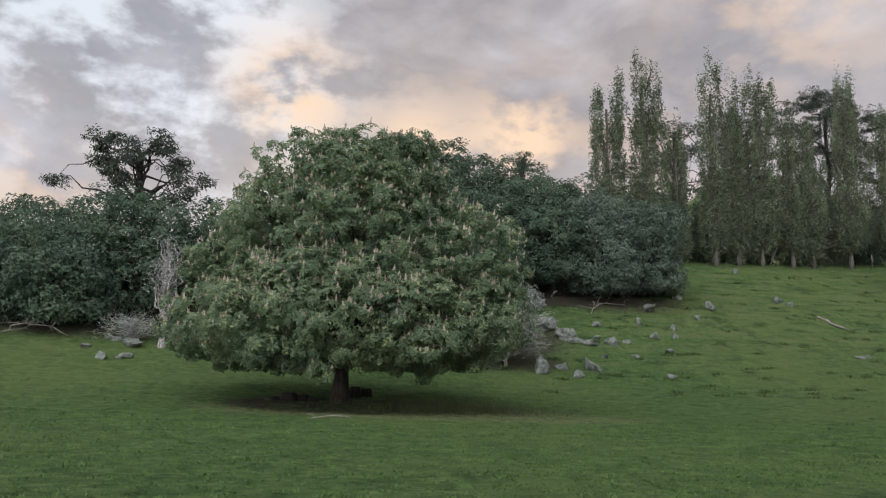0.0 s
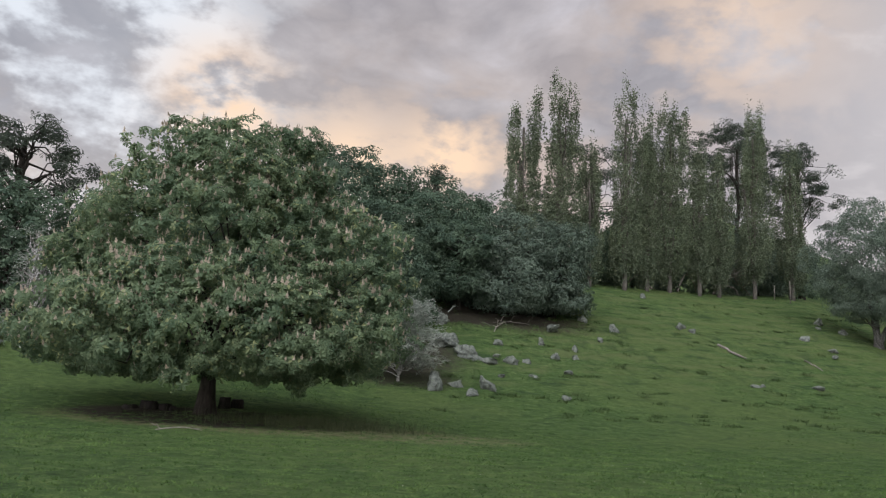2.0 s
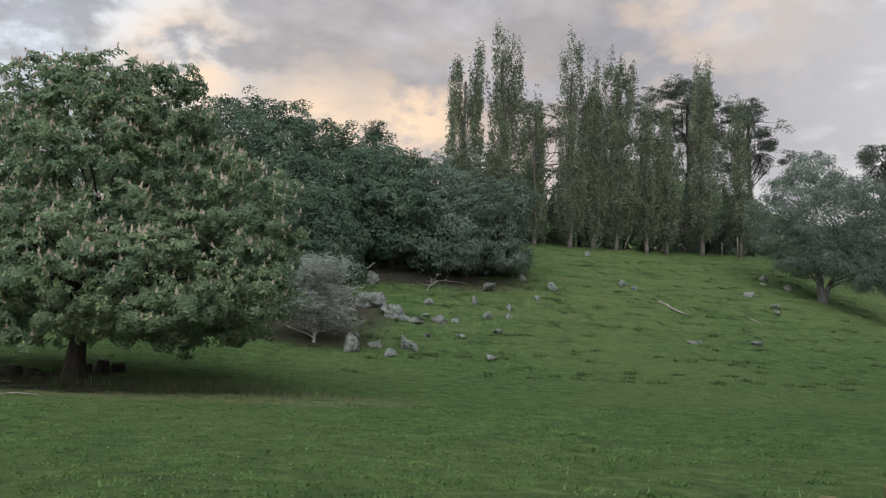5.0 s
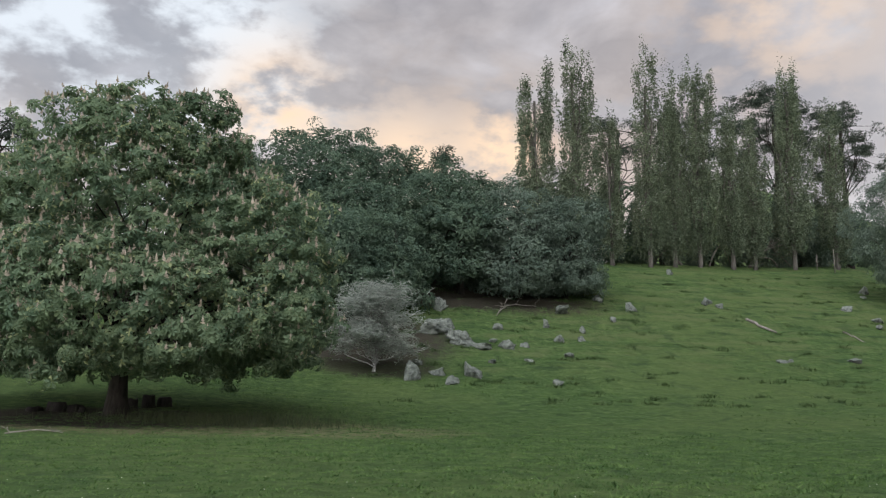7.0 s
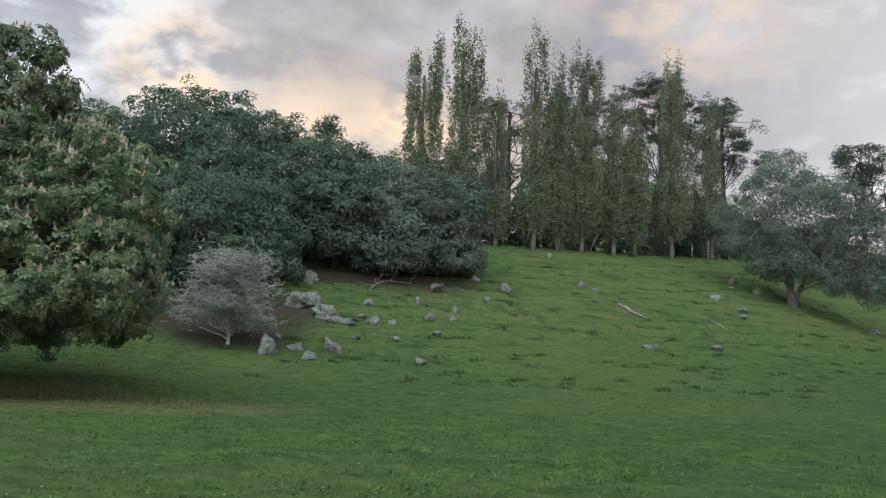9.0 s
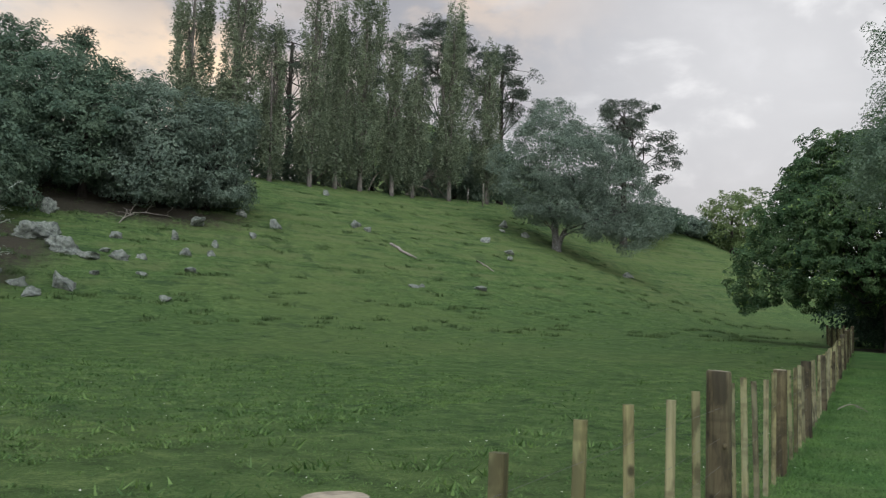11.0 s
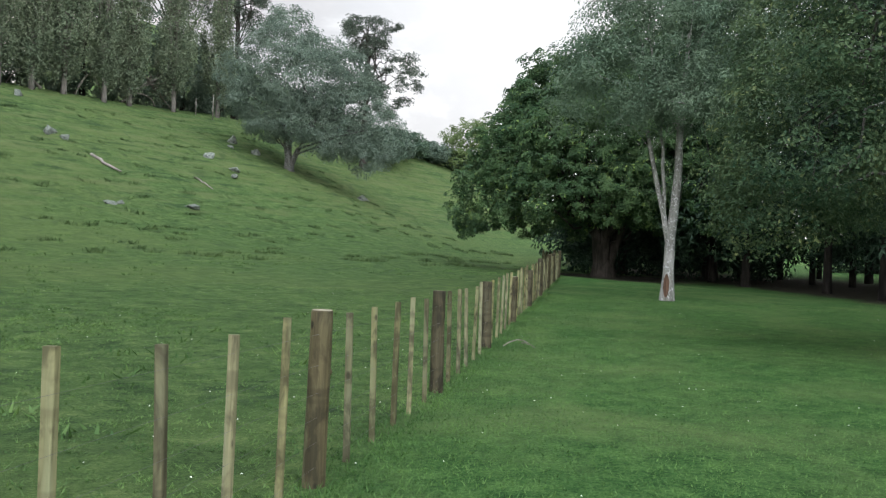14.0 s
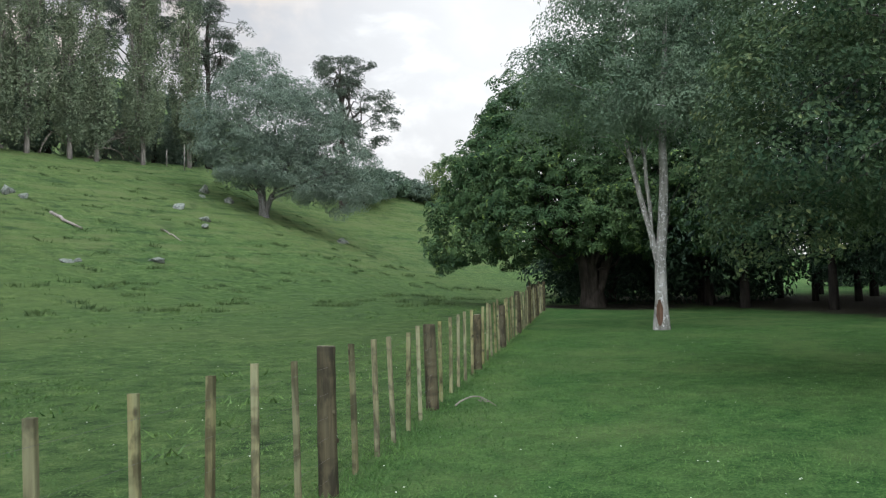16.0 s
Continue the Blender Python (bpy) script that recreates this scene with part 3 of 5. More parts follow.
PINE_LEAF = leaf_material("pine_needle", (0.042, 0.058, 0.044), (0.098, 0.122, 0.088))
MAGNOLIA_LEAF = leaf_material("glossy_leaf", (0.026, 0.062, 0.028), (0.095, 0.155, 0.062), (0.21, 0.30, 0.09), 0.12, 0.38)
YOUNG_LEAF = leaf_material("young_leaf", (0.026, 0.057, 0.030), (0.094, 0.135, 0.061), (0.15, 0.18, 0.075), 0.15)
# forest leaves darkened to carry the wood's shade in their own colour
SHADED_WOOD_LEAF = leaf_material("shaded_forest_leaf", (0.014, 0.031, 0.020), (0.046, 0.077, 0.045))
FEATHER_LEAF = leaf_material("feathery_leaf", (0.072, 0.116, 0.076), (0.155, 0.212, 0.136))
SILVER_TWIG = leaf_material("silver_leaf", (0.165, 0.195, 0.160), (0.36, 0.405, 0.345), rough=0.7)
PETAL = leaf_material("blossom", (0.31, 0.275, 0.21), (0.52, 0.46, 0.365), rough=0.6)
DISTANT_LEAF = leaf_material("pale_green_leaf", (0.075, 0.12, 0.045), (0.17, 0.22, 0.085))


def chestnut():
    lobes = [(0.0, 0, 4.2, 7.3, 7.0, 3.2), (-0.2, 0, 7.5, 6.1, 6.0, 3.8), (0.6, 0.3, 9.9, 4.2, 4.4, 3.0), (-4.4, -2.5, 3.6, 3.2, 3.4, 2.2),
             (4.6, -2.0, 4.2, 3.2, 3.6, 2.8), (0.5, -4.8, 3.6, 4.2, 2.6, 2.4), (3.3, 1.5, 8.8, 2.7, 3.0, 2.5), (-3.2, 0.8, 9.4, 2.3, 2.6, 2.3), (-1.9, -1.0, 11.0, 2.2, 2.4, 1.9), (2.2, -0.6, 11.2, 2.1, 2.4, 2.0), (0.3, -2.0, 10.4, 2.6, 2.4, 2.2),
             (-4.9, 2.5, 3.5, 2.6, 3.0, 2.2), (4.6, 3.0, 3.6, 3.0, 3.2, 2.3), (-2.4, -5.0, 3.4, 3.0, 2.4, 2.1), (-0.8, -5.2, 4.4, 2.6, 2.0, 2.1), (3.2, -4.6, 3.4, 2.8, 2.4, 2.1), (6.4, -1.2, 6.6, 2.5, 2.8, 2.4), (6.5, -1.6, 3.9, 2.3, 2.8, 2.0), (-5.2, -0.6, 6.4, 2.2, 2.6, 2.2)]
    ob, tips, axes, rng = tree("horse_chestnut", "broad flowering horse chestnut with drooping skirt of leaves", -4.75, 40.3, 3, lobes, DARK_BARK, CHESTNUT_LEAF,
                               (3.4, 0.40), clumps=1750, clump=0.56, per=16, leaf=(0.18, 0.098), up=0.45, limbs=46, shell=0.70, low=-0.88, flare=1.45, whorl=6, core=500)
    # upright candles of blossom at the ends of the shoots
    pick = (rng.random(len(tips)) < 0.15) & (axes[:, 2] > 0.1)
    p = tips[pick] + axes[pick] * 0.05
    n = len(p)
    per = 13
    c = np.repeat(p, per, 0)
    h = np.tile(np.linspace(0, 1, per), n)[:, None]
    lean = np.repeat(axes[pick] * 0.35 + rng.normal(size=(n, 3)) * 0.10, per, 0) + [0, 0, 0.8]
    tall = np.repeat(rng.uniform(0.13, 0.23, (n, 1)), per, 0)
    c = c + lean * h * tall
    ang = rng.random((n * per, 1)) * 6.28
    side = np.concatenate([np.cos(ang), np.sin(ang), 0.4 * rng.normal(size=ang.shape)], 1)
    w_ = 0.082 * (1.12 - h)
    v = np.stack([c - [0, 0, 0.035], c + side * w_, c + [0, 0, 0.045], c - side * w_], 1).reshape(-1, 3)
    part_mesh("blossom", fast_mesh("blossom", v, np.arange(n * per * 4).reshape(-1, 4), PETAL), ob, "upright cream blossom candles")


chestnut()


def poplar(x, y, height, width, seed, bare=2.2, density=1.0, twin=None):
    """A Lombardy poplar: a tall column of upswept shoots."""
    rng = np.random.default_rng(seed)
    tops = twin or [(0, 0, height)]
    lobes = []
    for ox, oy, hh in tops:
        # the leading plume, then upswept plumes round it that end lower and lower
        lobes.append((ox, oy, hh * 0.76, width * 0.52, width * 0.52, hh * 0.22))
        lobes.append((ox * 0.7, oy * 0.7, hh * 0.48, width * 0.66, width * 0.66, hh * 0.27))
        for i in range(11):
            a = i * 2.4 + rng.uniform(-0.4, 0.4)
            tip = hh * (0.97 - 0.048 * i + rng.uniform(-0.035, 0.03))
            tall = hh * rng.uniform(0.11, 0.17)
            q = width * rng.uniform(0.5, 1.0) * (0.65 if i < 3 else 1.0)
            r = width * rng.uniform(0.16, 0.28)
            lobes.append((ox * 0.8 + q * math.cos(a), oy * 0.8 + q * math.sin(a), tip - tall, r, r, tall))
        for i in range(7):
            a = i * 0.9 + rng.uniform(-0.3, 0.3)
            lobes.append((width * 0.5 * math.cos(a), width * 0.5 * math.sin(a), hh * rng.uniform(0.18, 0.3), width * 0.60, width * 0.60, hh * 0.15))
    stems = [(height * 0.8, 0.26, 0, 0)] + [(height * rng.uniform(0.45, 0.75), 0.15, rng.normal() * width * 0.35, rng.normal() * width * 0.35) for _ in range(4)]
    return tree("poplar", "tall narrow grey-green poplar on the crest", x, y, seed, lobes, POPLAR_BARK, HAZED_POPLAR_LEAF, clumps=int(560 * density), clump=0.74, per=36,
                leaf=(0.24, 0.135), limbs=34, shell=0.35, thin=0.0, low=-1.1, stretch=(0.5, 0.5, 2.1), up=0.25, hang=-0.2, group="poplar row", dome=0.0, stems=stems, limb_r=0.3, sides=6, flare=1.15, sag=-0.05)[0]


poplar(19.4, 96.2, 23.4, 1.1, 21, twin=[(-1.2, 0, 22.2), (1.5, 0, 24.2)])
poplar(24.0, 97.0, 27.6, 1.95, 22, twin=[(-0.3, 0, 27.6), (1.3, 0.3, 25.4)])
poplar(28.4, 98.4, 18.5, 1.4, 23, density=0.6)
poplar(32.9, 98.9, 27.0, 1.95, 24, twin=[(0.0, 0, 27.0), (2.8, 0.5, 24.0)], density=1.1)
poplar(36.0, 99.8, 20.5, 1.7, 25, density=0.8)
poplar(39.2, 100.7, 25.4, 2.15, 26, twin=[(-0.8, 0, 26.4), (1.2, 0.3, 25.6)], density=1.1)
poplar(43.4, 101.6, 20.5, 1.7, 27, density=0.8)
poplar(46.3, 102.4, 19.5, 1.7, 28, density=0.7)
poplar(51.5, 103.4, 27.0, 2.4, 29, density=1.1)
poplar(57.3, 104.7, 22.0, 1.9, 30, density=0.8)


def broadleaf(name, label, x, y, height, radius, seed, leaves, bark=DARK_BARK, base=1.2, clumps=330, leaf=(0.32, 0.20), per=42, clump=0.85, group="", lobes_n=6, limbs=14, thin=0.03, trunk_r=0.3, shell=0.74):
    """A rounded tree of several billowing lobes."""
    rng = np.random.default_rng(seed + 900)
    fine = group in ("slope thicket", "western woodland")
    mid = (base + height) / 2
    lobes = [(0, 0, mid, radius * 0.86, radius * 0.86, (height - base) * 0.48)]
    for i in range(lobes_n):
        a = i / lobes_n * 6.28 + rng.uniform(-0.4, 0.4)
        q = rng.uniform(0.45, 0.68) * radius
        z = rng.uniform(base + 0.22 * (height - base), base + 0.78 * (height - base))
        r = rng.uniform(0.34, 0.52) * radius
        lobes.append((q * math.cos(a), q * math.sin(a), z, r, r, r * rng.uniform(0.7, 0.95)))
    for i in range(5 if base < 1 else 4):
        # boughs that hang low round the foot
        a = i / 5 * 6.28 + rng.uniform(-0.3, 0.3)
        r = rng.uniform(0.36, 0.48) * radius
        lobes.append((0.6 * radius * math.cos(a), 0.6 * radius * math.sin(a), base + r * 0.75, r, r, r * 0.95))
    return tree(name, label, x, y, seed, lobes, bark, leaves, (height * 0.55, trunk_r), clumps=int(clumps * 1.1), clump=clump * 0.86, per=int(per * (1.25 if fine else 0.9)), leaf=(leaf[0] * 0.78, leaf[1] * 0.78) if fine else leaf, limbs=limbs, group=group, thin=thin, shell=shell, core=clumps // 3)[0]


# dense dark trees on the slope behind the chestnut
broadleaf("evergreen_tree", "large dark rounded evergreen tree on the slope", -1.5, 84.5, 14.2, 7.2, 41, HAZED_LEAF, clumps=820, shell=0.6, group="slope thicket")
broadleaf("evergreen_tree", "large dark rounded evergreen tree on the slope", -9.5, 79.0, 11.5, 6.0, 42, HAZED_LEAF, clumps=520, base=0.4, group="slope thicket")
broadleaf("evergreen_tree", "dark evergreen tree in the slope thicket", 7.5, 84.0, 12.2, 5.6, 43, HAZED_LEAF, clumps=430, group="slope thicket")
broadleaf("evergreen_tree", "dark evergreen tree in the slope thicket", 3.0, 78.0, 10.0, 4.8, 44, HAZED_LEAF, clumps=330, group="slope thicket", base=0.6)
broadleaf("evergreen_tree", "dark evergreen tree in the slope thicket", 10.5, 79.5, 11.0, 4.6, 45, HAZED_LEAF, clumps=330, group="slope thicket", base=0.6)
broadleaf("grey_green_tree", "grey-green bushy tree at the thicket edge", 15.6, 79.6, 10.6, 4.6, 46, GREY_LEAF, clumps=430, group="slope thicket", base=0.4)
broadleaf("grey_green_tree", "silvery grey-green bushy tree at the thicket edge", 20.0, 81.2, 9.4, 3.8, 47, GREY_LEAF, clumps=380, group="slope thicket", base=0.4)
broadleaf("evergreen_tree", "low dark evergreen tree behind the silver shrub", 0.6, 70.0, 8.6, 4.6, 50, HAZED_LEAF, clumps=300, group="slope thicket", base=0.2)
broadleaf("evergreen_tree", "low dark evergreen tree behind the silver shrub", -6.5, 69.0, 8.2, 4.4, 51, HAZED_LEAF, clumps=240, group="slope thicket", base=0.2)
broadleaf("evergreen_tree", "low dark evergreen tree behind the silver shrub", 4.6, 72.5, 7.0, 3.2, 52, HAZED_LEAF, clumps=200, group="slope thicket", base=0.2)
broadleaf("evergreen_tree", "dark domed tree beyond the crest", 19.0, 108.0, 12.6, 4.8, 48, HAZED_LEAF, clumps=220, group="slope thicket")
broadleaf("evergreen_tree", "dark domed tree beyond the crest", 12.0, 104.0, 11.0, 5.0, 49, HAZED_LEAF, clumps=220, group="slope thicket")


def flat_pine(x, y, height, spread, seed, tiers=7, lean=(0, 0), label="dark flat-topped conifer with layered boughs", name="pine_tree", crown_from=0.55, clumps=300, leaf=(0.30, 0.10), side=0.0, plate=1.0, bough=0.36, rounded=False):
    """An old conifer: bare crooked limbs that carry flat plates of needles."""
    rng = np.random.default_rng(seed)
    lobes = []
    for i in range(tiers):
        t = (i + 0.5) / tiers
        a = i * 2.4 + rng.uniform(-0.5, 0.5)
        q = spread * (rng.uniform(0.15, 0.95) * math.sin(math.pi * (0.22 + 0.68 * t)) if rounded else rng.uniform(0.3, 0.75) * (1.1 - 0.5 * t))
        lobes.append((q * math.cos(a) + side * (1 - t), q * math.sin(a), height * (crown_from + (1 - crown_from) * t), plate * spread * rng.uniform(0.28, 0.5), plate * spread * rng.uniform(0.28, 0.5), height * rng.uniform(0.028, 0.06)))
    return tree(name, label, x, y, seed, lobes, DARK_BARK, PINE_LEAF, (height * 0.88, 0.42), lean, clumps=clumps, clump=0.6, per=36, leaf=leaf, limbs=36, shell=0.3, low=-1.1,
                stretch=(1.2, 1.2, 0.4), up=0.8, hang=0.0, limb_r=bough, thin=0.05, sides=6, dome=0.4)[0]


flat_pine(9.2, 95.5, 12.6, 1.8, 67, 7, crown_from=0.80, clumps=34, label="thin-topped tree standing above the thicket", plate=0.9)
flat_pine(35.5, 124.0, 25.5, 9.0, 61, 7)
flat_pine(57.0, 120.0, 26.4, 9.5, 62, 40, clumps=860, crown_from=0.60, plate=0.46, rounded=True)
flat_pine(65.0, 116.5, 23.0, 6.8, 63, 30, clumps=380, crown_from=0.5, plate=0.40, rounded=True)
flat_pine(46.0, 122.0, 25.0, 8.0, 64, 7)
flat_pine(-25.2, 67.0, 12.7, 8.4, 65, 26, crown_from=0.60, clumps=240, plate=0.28, bough=0.5)
flat_pine(76.0, 101.5, 19.5, 7.6, 66, 44, crown_from=0.40, clumps=560, side=1.5, plate=0.34, bough=0.5, rounded=True)

# shade-dark undergrowth behind the poplar trunks
for k, (ux, uy, uh, ur) in enumerate([(30, 105, 11, 4.5), (36.5, 107, 12, 4.6), (43, 108, 13, 4.8), (49.5, 110, 12.5, 4.6), (24.5, 103, 10, 4.5), (56, 112, 11, 4.2), (62, 114, 9, 4)]):
    broadleaf("understorey_tree", "dark undergrowth tree behind the poplars", ux, uy, uh, ur, 70 + k, GREY_LEAF if k % 2 else HAZED_LEAF, clumps=180, group="poplar undergrowth", base=0.1)

# woodland edge to the west
for k, (ux, uy, uh, ur) in enumerate([(-22.5, 60.5, 8.8, 4.4), (-25.5, 64.0, 8.8, 4.4), (-28.5, 59.5, 6.4, 4.4), (-34.5, 57.0, 6.0, 4.6), (-41.0, 54.0, 6.4, 4.8), (-18.0, 66.0, 8.2, 4.6), (-13.0, 71.0, 8.4, 4.6), (-32.0, 65.0, 6.8, 4.8), (-26.0, 55.5, 5.6, 3.2), (-33.0, 52.5, 5.2, 3.2), (-48.0, 52.0, 9.0, 5.0)]):
    broadleaf("woodland_tree", "dark green tree at the woodland edge", ux, uy, uh, ur, 80 + k, HAZED_LEAF, clumps=195, group="western woodland", base=0.2)

# willow on the hillside
def sideways(across, z, r, tall, depth=0.0):
    """A lobe set off along the hill's contour, which falls towards the south-east."""
    return (0.755 * across + 0.656 * depth, -0.656 * across + 0.755 * depth, z, r, r, tall)


tree("willow_tree", "grey-green spreading willow on the hillside", 57.2, 86.8, 101,
     [sideways(-0.8, 10.6, 4.6, 4.6), sideways(-0.6, 13.8, 3.0, 2.8), sideways(-4.4, 9.6, 3.0, 2.9), sideways(3.4, 9.0, 4.0, 4.0), sideways(6.6, 6.0, 3.4, 3.4), sideways(9.0, 3.4, 2.6, 2.7), sideways(5.2, 3.6, 2.7, 2.6),
      sideways(-3.0, 6.6, 2.6, 2.2), sideways(2.0, 5.6, 2.6, 2.0, 1.6), sideways(8.0, 1.6, 2.4, 1.6), sideways(0.6, 9.6, 3.4, 3.4, 3.2), sideways(1.0, 8.6, 3.2, 3.2, -3.0), sideways(-2.4, 4.8, 2.3, 2.0, -0.8), sideways(2.0, 4.2, 2.2, 2.0, -1.8), sideways(3.2, 2.6, 1.8, 1.6, -1.0), sideways(5.4, 9.8, 2.4, 2.4), sideways(0.2, 4.4, 2.4, 1.8, -2.6), sideways(-4.0, 7.0, 2.2, 2.0, -1.0)],
     LICHEN_BARK, WILLOW_LEAF, clumps=1350, clump=0.8, per=54, leaf=(0.25, 0.095), core=260, limbs=44, thin=0.0, hang=0.5, shell=0.62, stems=[(6.5, 0.40, -0.9, 0.6), (6.0, 0.30, 2.4, -1.6), (5.2, 0.24, 0.4, 0.8)], low=-0.95,
     extra=[((0.2, -0.2, 1.4), (4.0, -4.2, 2.9), 0.12, 0.05, 0.10), ((0.4, -0.4, 2.0), (5.6, -4.8, 4.2), 0.13, 0.05, 0.06), ((-0.1, 0.0, 1.6), (-2.4, 0.6, 4.4), 0.10, 0.05, 0.05)])

# big spreading tree at the end of the fence
tree("spreading_tree", "broad dark glossy-leaved tree with boughs to the grass", 52.5, 42.2, 111,
     [(1.0, -0.8, 6.4, 7.2, 7.2, 5.0), (-3.0, 3.4, 4.0, 4.0, 4.0, 2.9), (-0.6, 0.8, 8.4, 5.0, 5.0, 4.2), (2.0, -1.8, 11.0, 4.6, 4.6, 3.6), (-3.6, -0.6, 4.6, 3.4, 3.6, 2.9), (4.0, 2.0, 7.4, 5.0, 5.0, 4.6), (0.0, -5.0, 5.8, 4.0, 4.0, 3.6), (-3.0, 2.4, 6.6, 3.6, 3.6, 3.4), (-2.6, 0.2, 6.4, 4.2, 4.4, 4.0), (-1.4, 2.4, 9.0, 3.2, 3.2, 3.0), (-2.8, -2.8, 3.9, 2.6, 2.6, 2.0), (0.4, -5.2, 3.9, 2.6, 2.6, 2.0)],
     DARK_BARK, MAGNOLIA_LEAF, (4.0, 0.85), clumps=2100, clump=0.54, per=12, leaf=(0.205, 0.10), limbs=60, shell=0.72, low=-0.62, whorl=6, core=700, stretch=(1, 1, 0.7), stems=[(4.2, 0.55, -0.6, 0.4), (4.6, 0.38, 1.4, 0.8), (4.2, 0.35, 0.6, -1.4), (4.0, 0.3, -1.2, -1.0)])

# pale forked tree on the mown grass
FORKED = tree("forked_tree", "slender pale forked trunk under feathery foliage", 38.3, 28.0, 121,
     [(0.2, 0, 8.2, 3.4, 3.4, 2.6), (-1.6, 1.0, 6.6, 2.4, 2.4, 1.6), (1.8, -0.8, 7.4, 2.6, 2.6, 2.0), (0.3, 0.4, 11.0, 2.8, 2.8, 2.6), (-0.8, -1.4, 6.0, 1.8, 1.8, 1.2)],
     PALE_BARK, FEATHER_LEAF, clumps=1000, clump=0.52, per=76, leaf=(0.105, 0.048), limbs=16, thin=0.06, top=0.35, stems=[(8.5, 0.185, 0.30, -0.30)], flare=1.5, limb_r=0.16, shell=0.4,
     extra=[((0.02, 0.0, 1.7), (-0.62, 0.50, 5.4), 0.10, 0.06, -0.02), ((-0.12, 0.1, 2.3), (-0.25, 0.25, 6.0), 0.065, 0.045, 0.0)])[0]



def bark_scar():
    """A shallow brown wound low on the forked trunk, where the bark has come away."""
    rng = random.Random(9)
    bm = bmesh.new()
    rows = []
    for j in range(9):
        t = j / 8
        half = 0.52 * math.sin(math.pi * (0.08 + 0.84 * t)) * (1 + rng.uniform(-0.12, 0.12))
        z = 0.12 + t * 0.72
        rad = 0.188 * (1 + 0.5 * math.exp(-z / 0.2775)) - 0.012 * z
        rows.append([bm.verts.new(((rad + 0.006) * math.cos(a), (rad + 0.006) * math.sin(a), z)) for a in [radians(208) + half * (i / 5 - 0.5) * 2 for i in range(6)]])
    for p, q in zip(rows, rows[1:]):
        for i in range(5):
            bm.faces.new((p[i], p[i + 1], q[i + 1], q[i]))
    trunk = [ob for ob in FORKED.children if ob.name.startswith("trunk")][0]
    part("bark_scar", bm, SCAR, trunk, "brown patch of bared wood")


SCAR = bark_material("bared_wood", (0.028, 0.016, 0.010), (0.11, 0.066, 0.042), None, 9)
bark_scar()

# lichened tree near the wood
tree("lichened_tree", "leafy tree with a lichen-mottled grey trunk", 31.2, 17.3, 131,
     [(0.0, 0.2, 5.8, 2.7, 2.7, 2.4), (-1.3, 1.9, 3.7, 1.7, 1.7, 1.4), (0.6, -1.6, 4.4, 1.9, 1.9, 1.5), (0.3, 0.3, 8.4, 2.4, 2.4, 2.4), (-1.6, 0.2, 5.2, 1.7, 1.7, 1.5), (-0.9, 2.7, 2.5, 1.1, 1.1, 0.8), (0.9, 1.6, 2.9, 1.4, 1.4, 0.9), (1.4, -0.4, 3.2, 1.4, 1.4, 1.0), (-1.4, 0.9, 3.1, 0.9, 0.9, 0.5), (-0.8, 2.4, 3.3, 1.5, 1.5, 0.9), (-0.3, 3.1, 2.3, 0.9, 0.9, 0.6), (-0.6, 2.2, 5.2, 1.7, 1.7, 1.4), (-0.4, 2.0, 7.4, 1.8, 1.8, 1.6)],
     LICHEN_BARK, YOUNG_LEAF, (6.5, 0.19), lean=(-0.55, 0.5), clumps=1050, clump=0.40, per=62, leaf=(0.078, 0.046), limbs=44, thin=0.06, shell=0.6, flare=1.6, stretch=(1.25, 1.25, 0.45), up=0.6, hang=0.1, core=160)


def forest():
    """The tall dark wood beyond the mown grass: a few trees, repeated with turns and sizes of their own."""
    kinds = []
    for k in range(3):
        rng = np.random.default_rng(140 + k)
        lobes = []
        for i in range(9):
            t = i / 8
            a = i * 2.4
            q = 2.2 * (1 - 0.6 * t)
            lobes.append((q * math.cos(a), q * math.sin(a), 3.5 + t * 17, 4.0 - 1.6 * t, 4.0 - 1.6 * t, 2.4))
        ob = tree("forest_tree", "tall dark woodland tree with bare lower trunk", 0, 0, 150 + k, lobes, SHADED_WOOD_BARK, SHADED_WOOD_LEAF, (20.0, 0.19), clumps=230, clump=0.98, per=25,
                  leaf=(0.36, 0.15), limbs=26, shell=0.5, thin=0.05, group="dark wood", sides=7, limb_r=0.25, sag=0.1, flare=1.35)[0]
        kinds.append(ob)
    rng = np.random.default_rng(7)
    spots = []
    for row, (off, step) in enumerate([(1.5, 3.6), (7.0, 4.4), (13.0, 5.5), (19.5, 7.5)]):
        for s in np.arange(-26, 25 + row * 3, step):
            spots.append((46 + 0.496 * (s + rng.uniform(-1.2, 1.2)) + 0.868 * (off + rng.uniform(-1.2, 1.2)), 20 + 0.868 * (s + rng.uniform(-1.2, 1.2)) - 0.496 * off))
    spots += [(66.0, 44.0), (70.0, 50.0)]
    for i, (x, y) in enumerate(spots):
        z = float(surface_z(x, y))
        m = pose(x, y, z, 0, 0, rng.uniform(0, 360)) @ Matrix.Scale(rng.uniform(0.85, 1.15), 4)
        if i < 3:
            kinds[i].matrix_basis = m
        else:
            copy_thing(kinds[i % 3], m)


forest()

# shrubs that close the far side of the wood
for k in range(10):
    s_, o_ = -20 + k * 7.0, 27 + 2.5 * (k % 3)
    broadleaf("wood_shrub", "dark shrub at the far side of the wood", 46 + 0.496 * s_ + 0.868 * o_, 20 + 0.868 * s_ - 0.496 * o_, 7.0, 4.2, 190 + k, SHADED_WOOD_LEAF, clumps=140, per=28, clump=1.0, leaf=(0.38, 0.18), group="far wood shrubs", base=0.1, limbs=6)
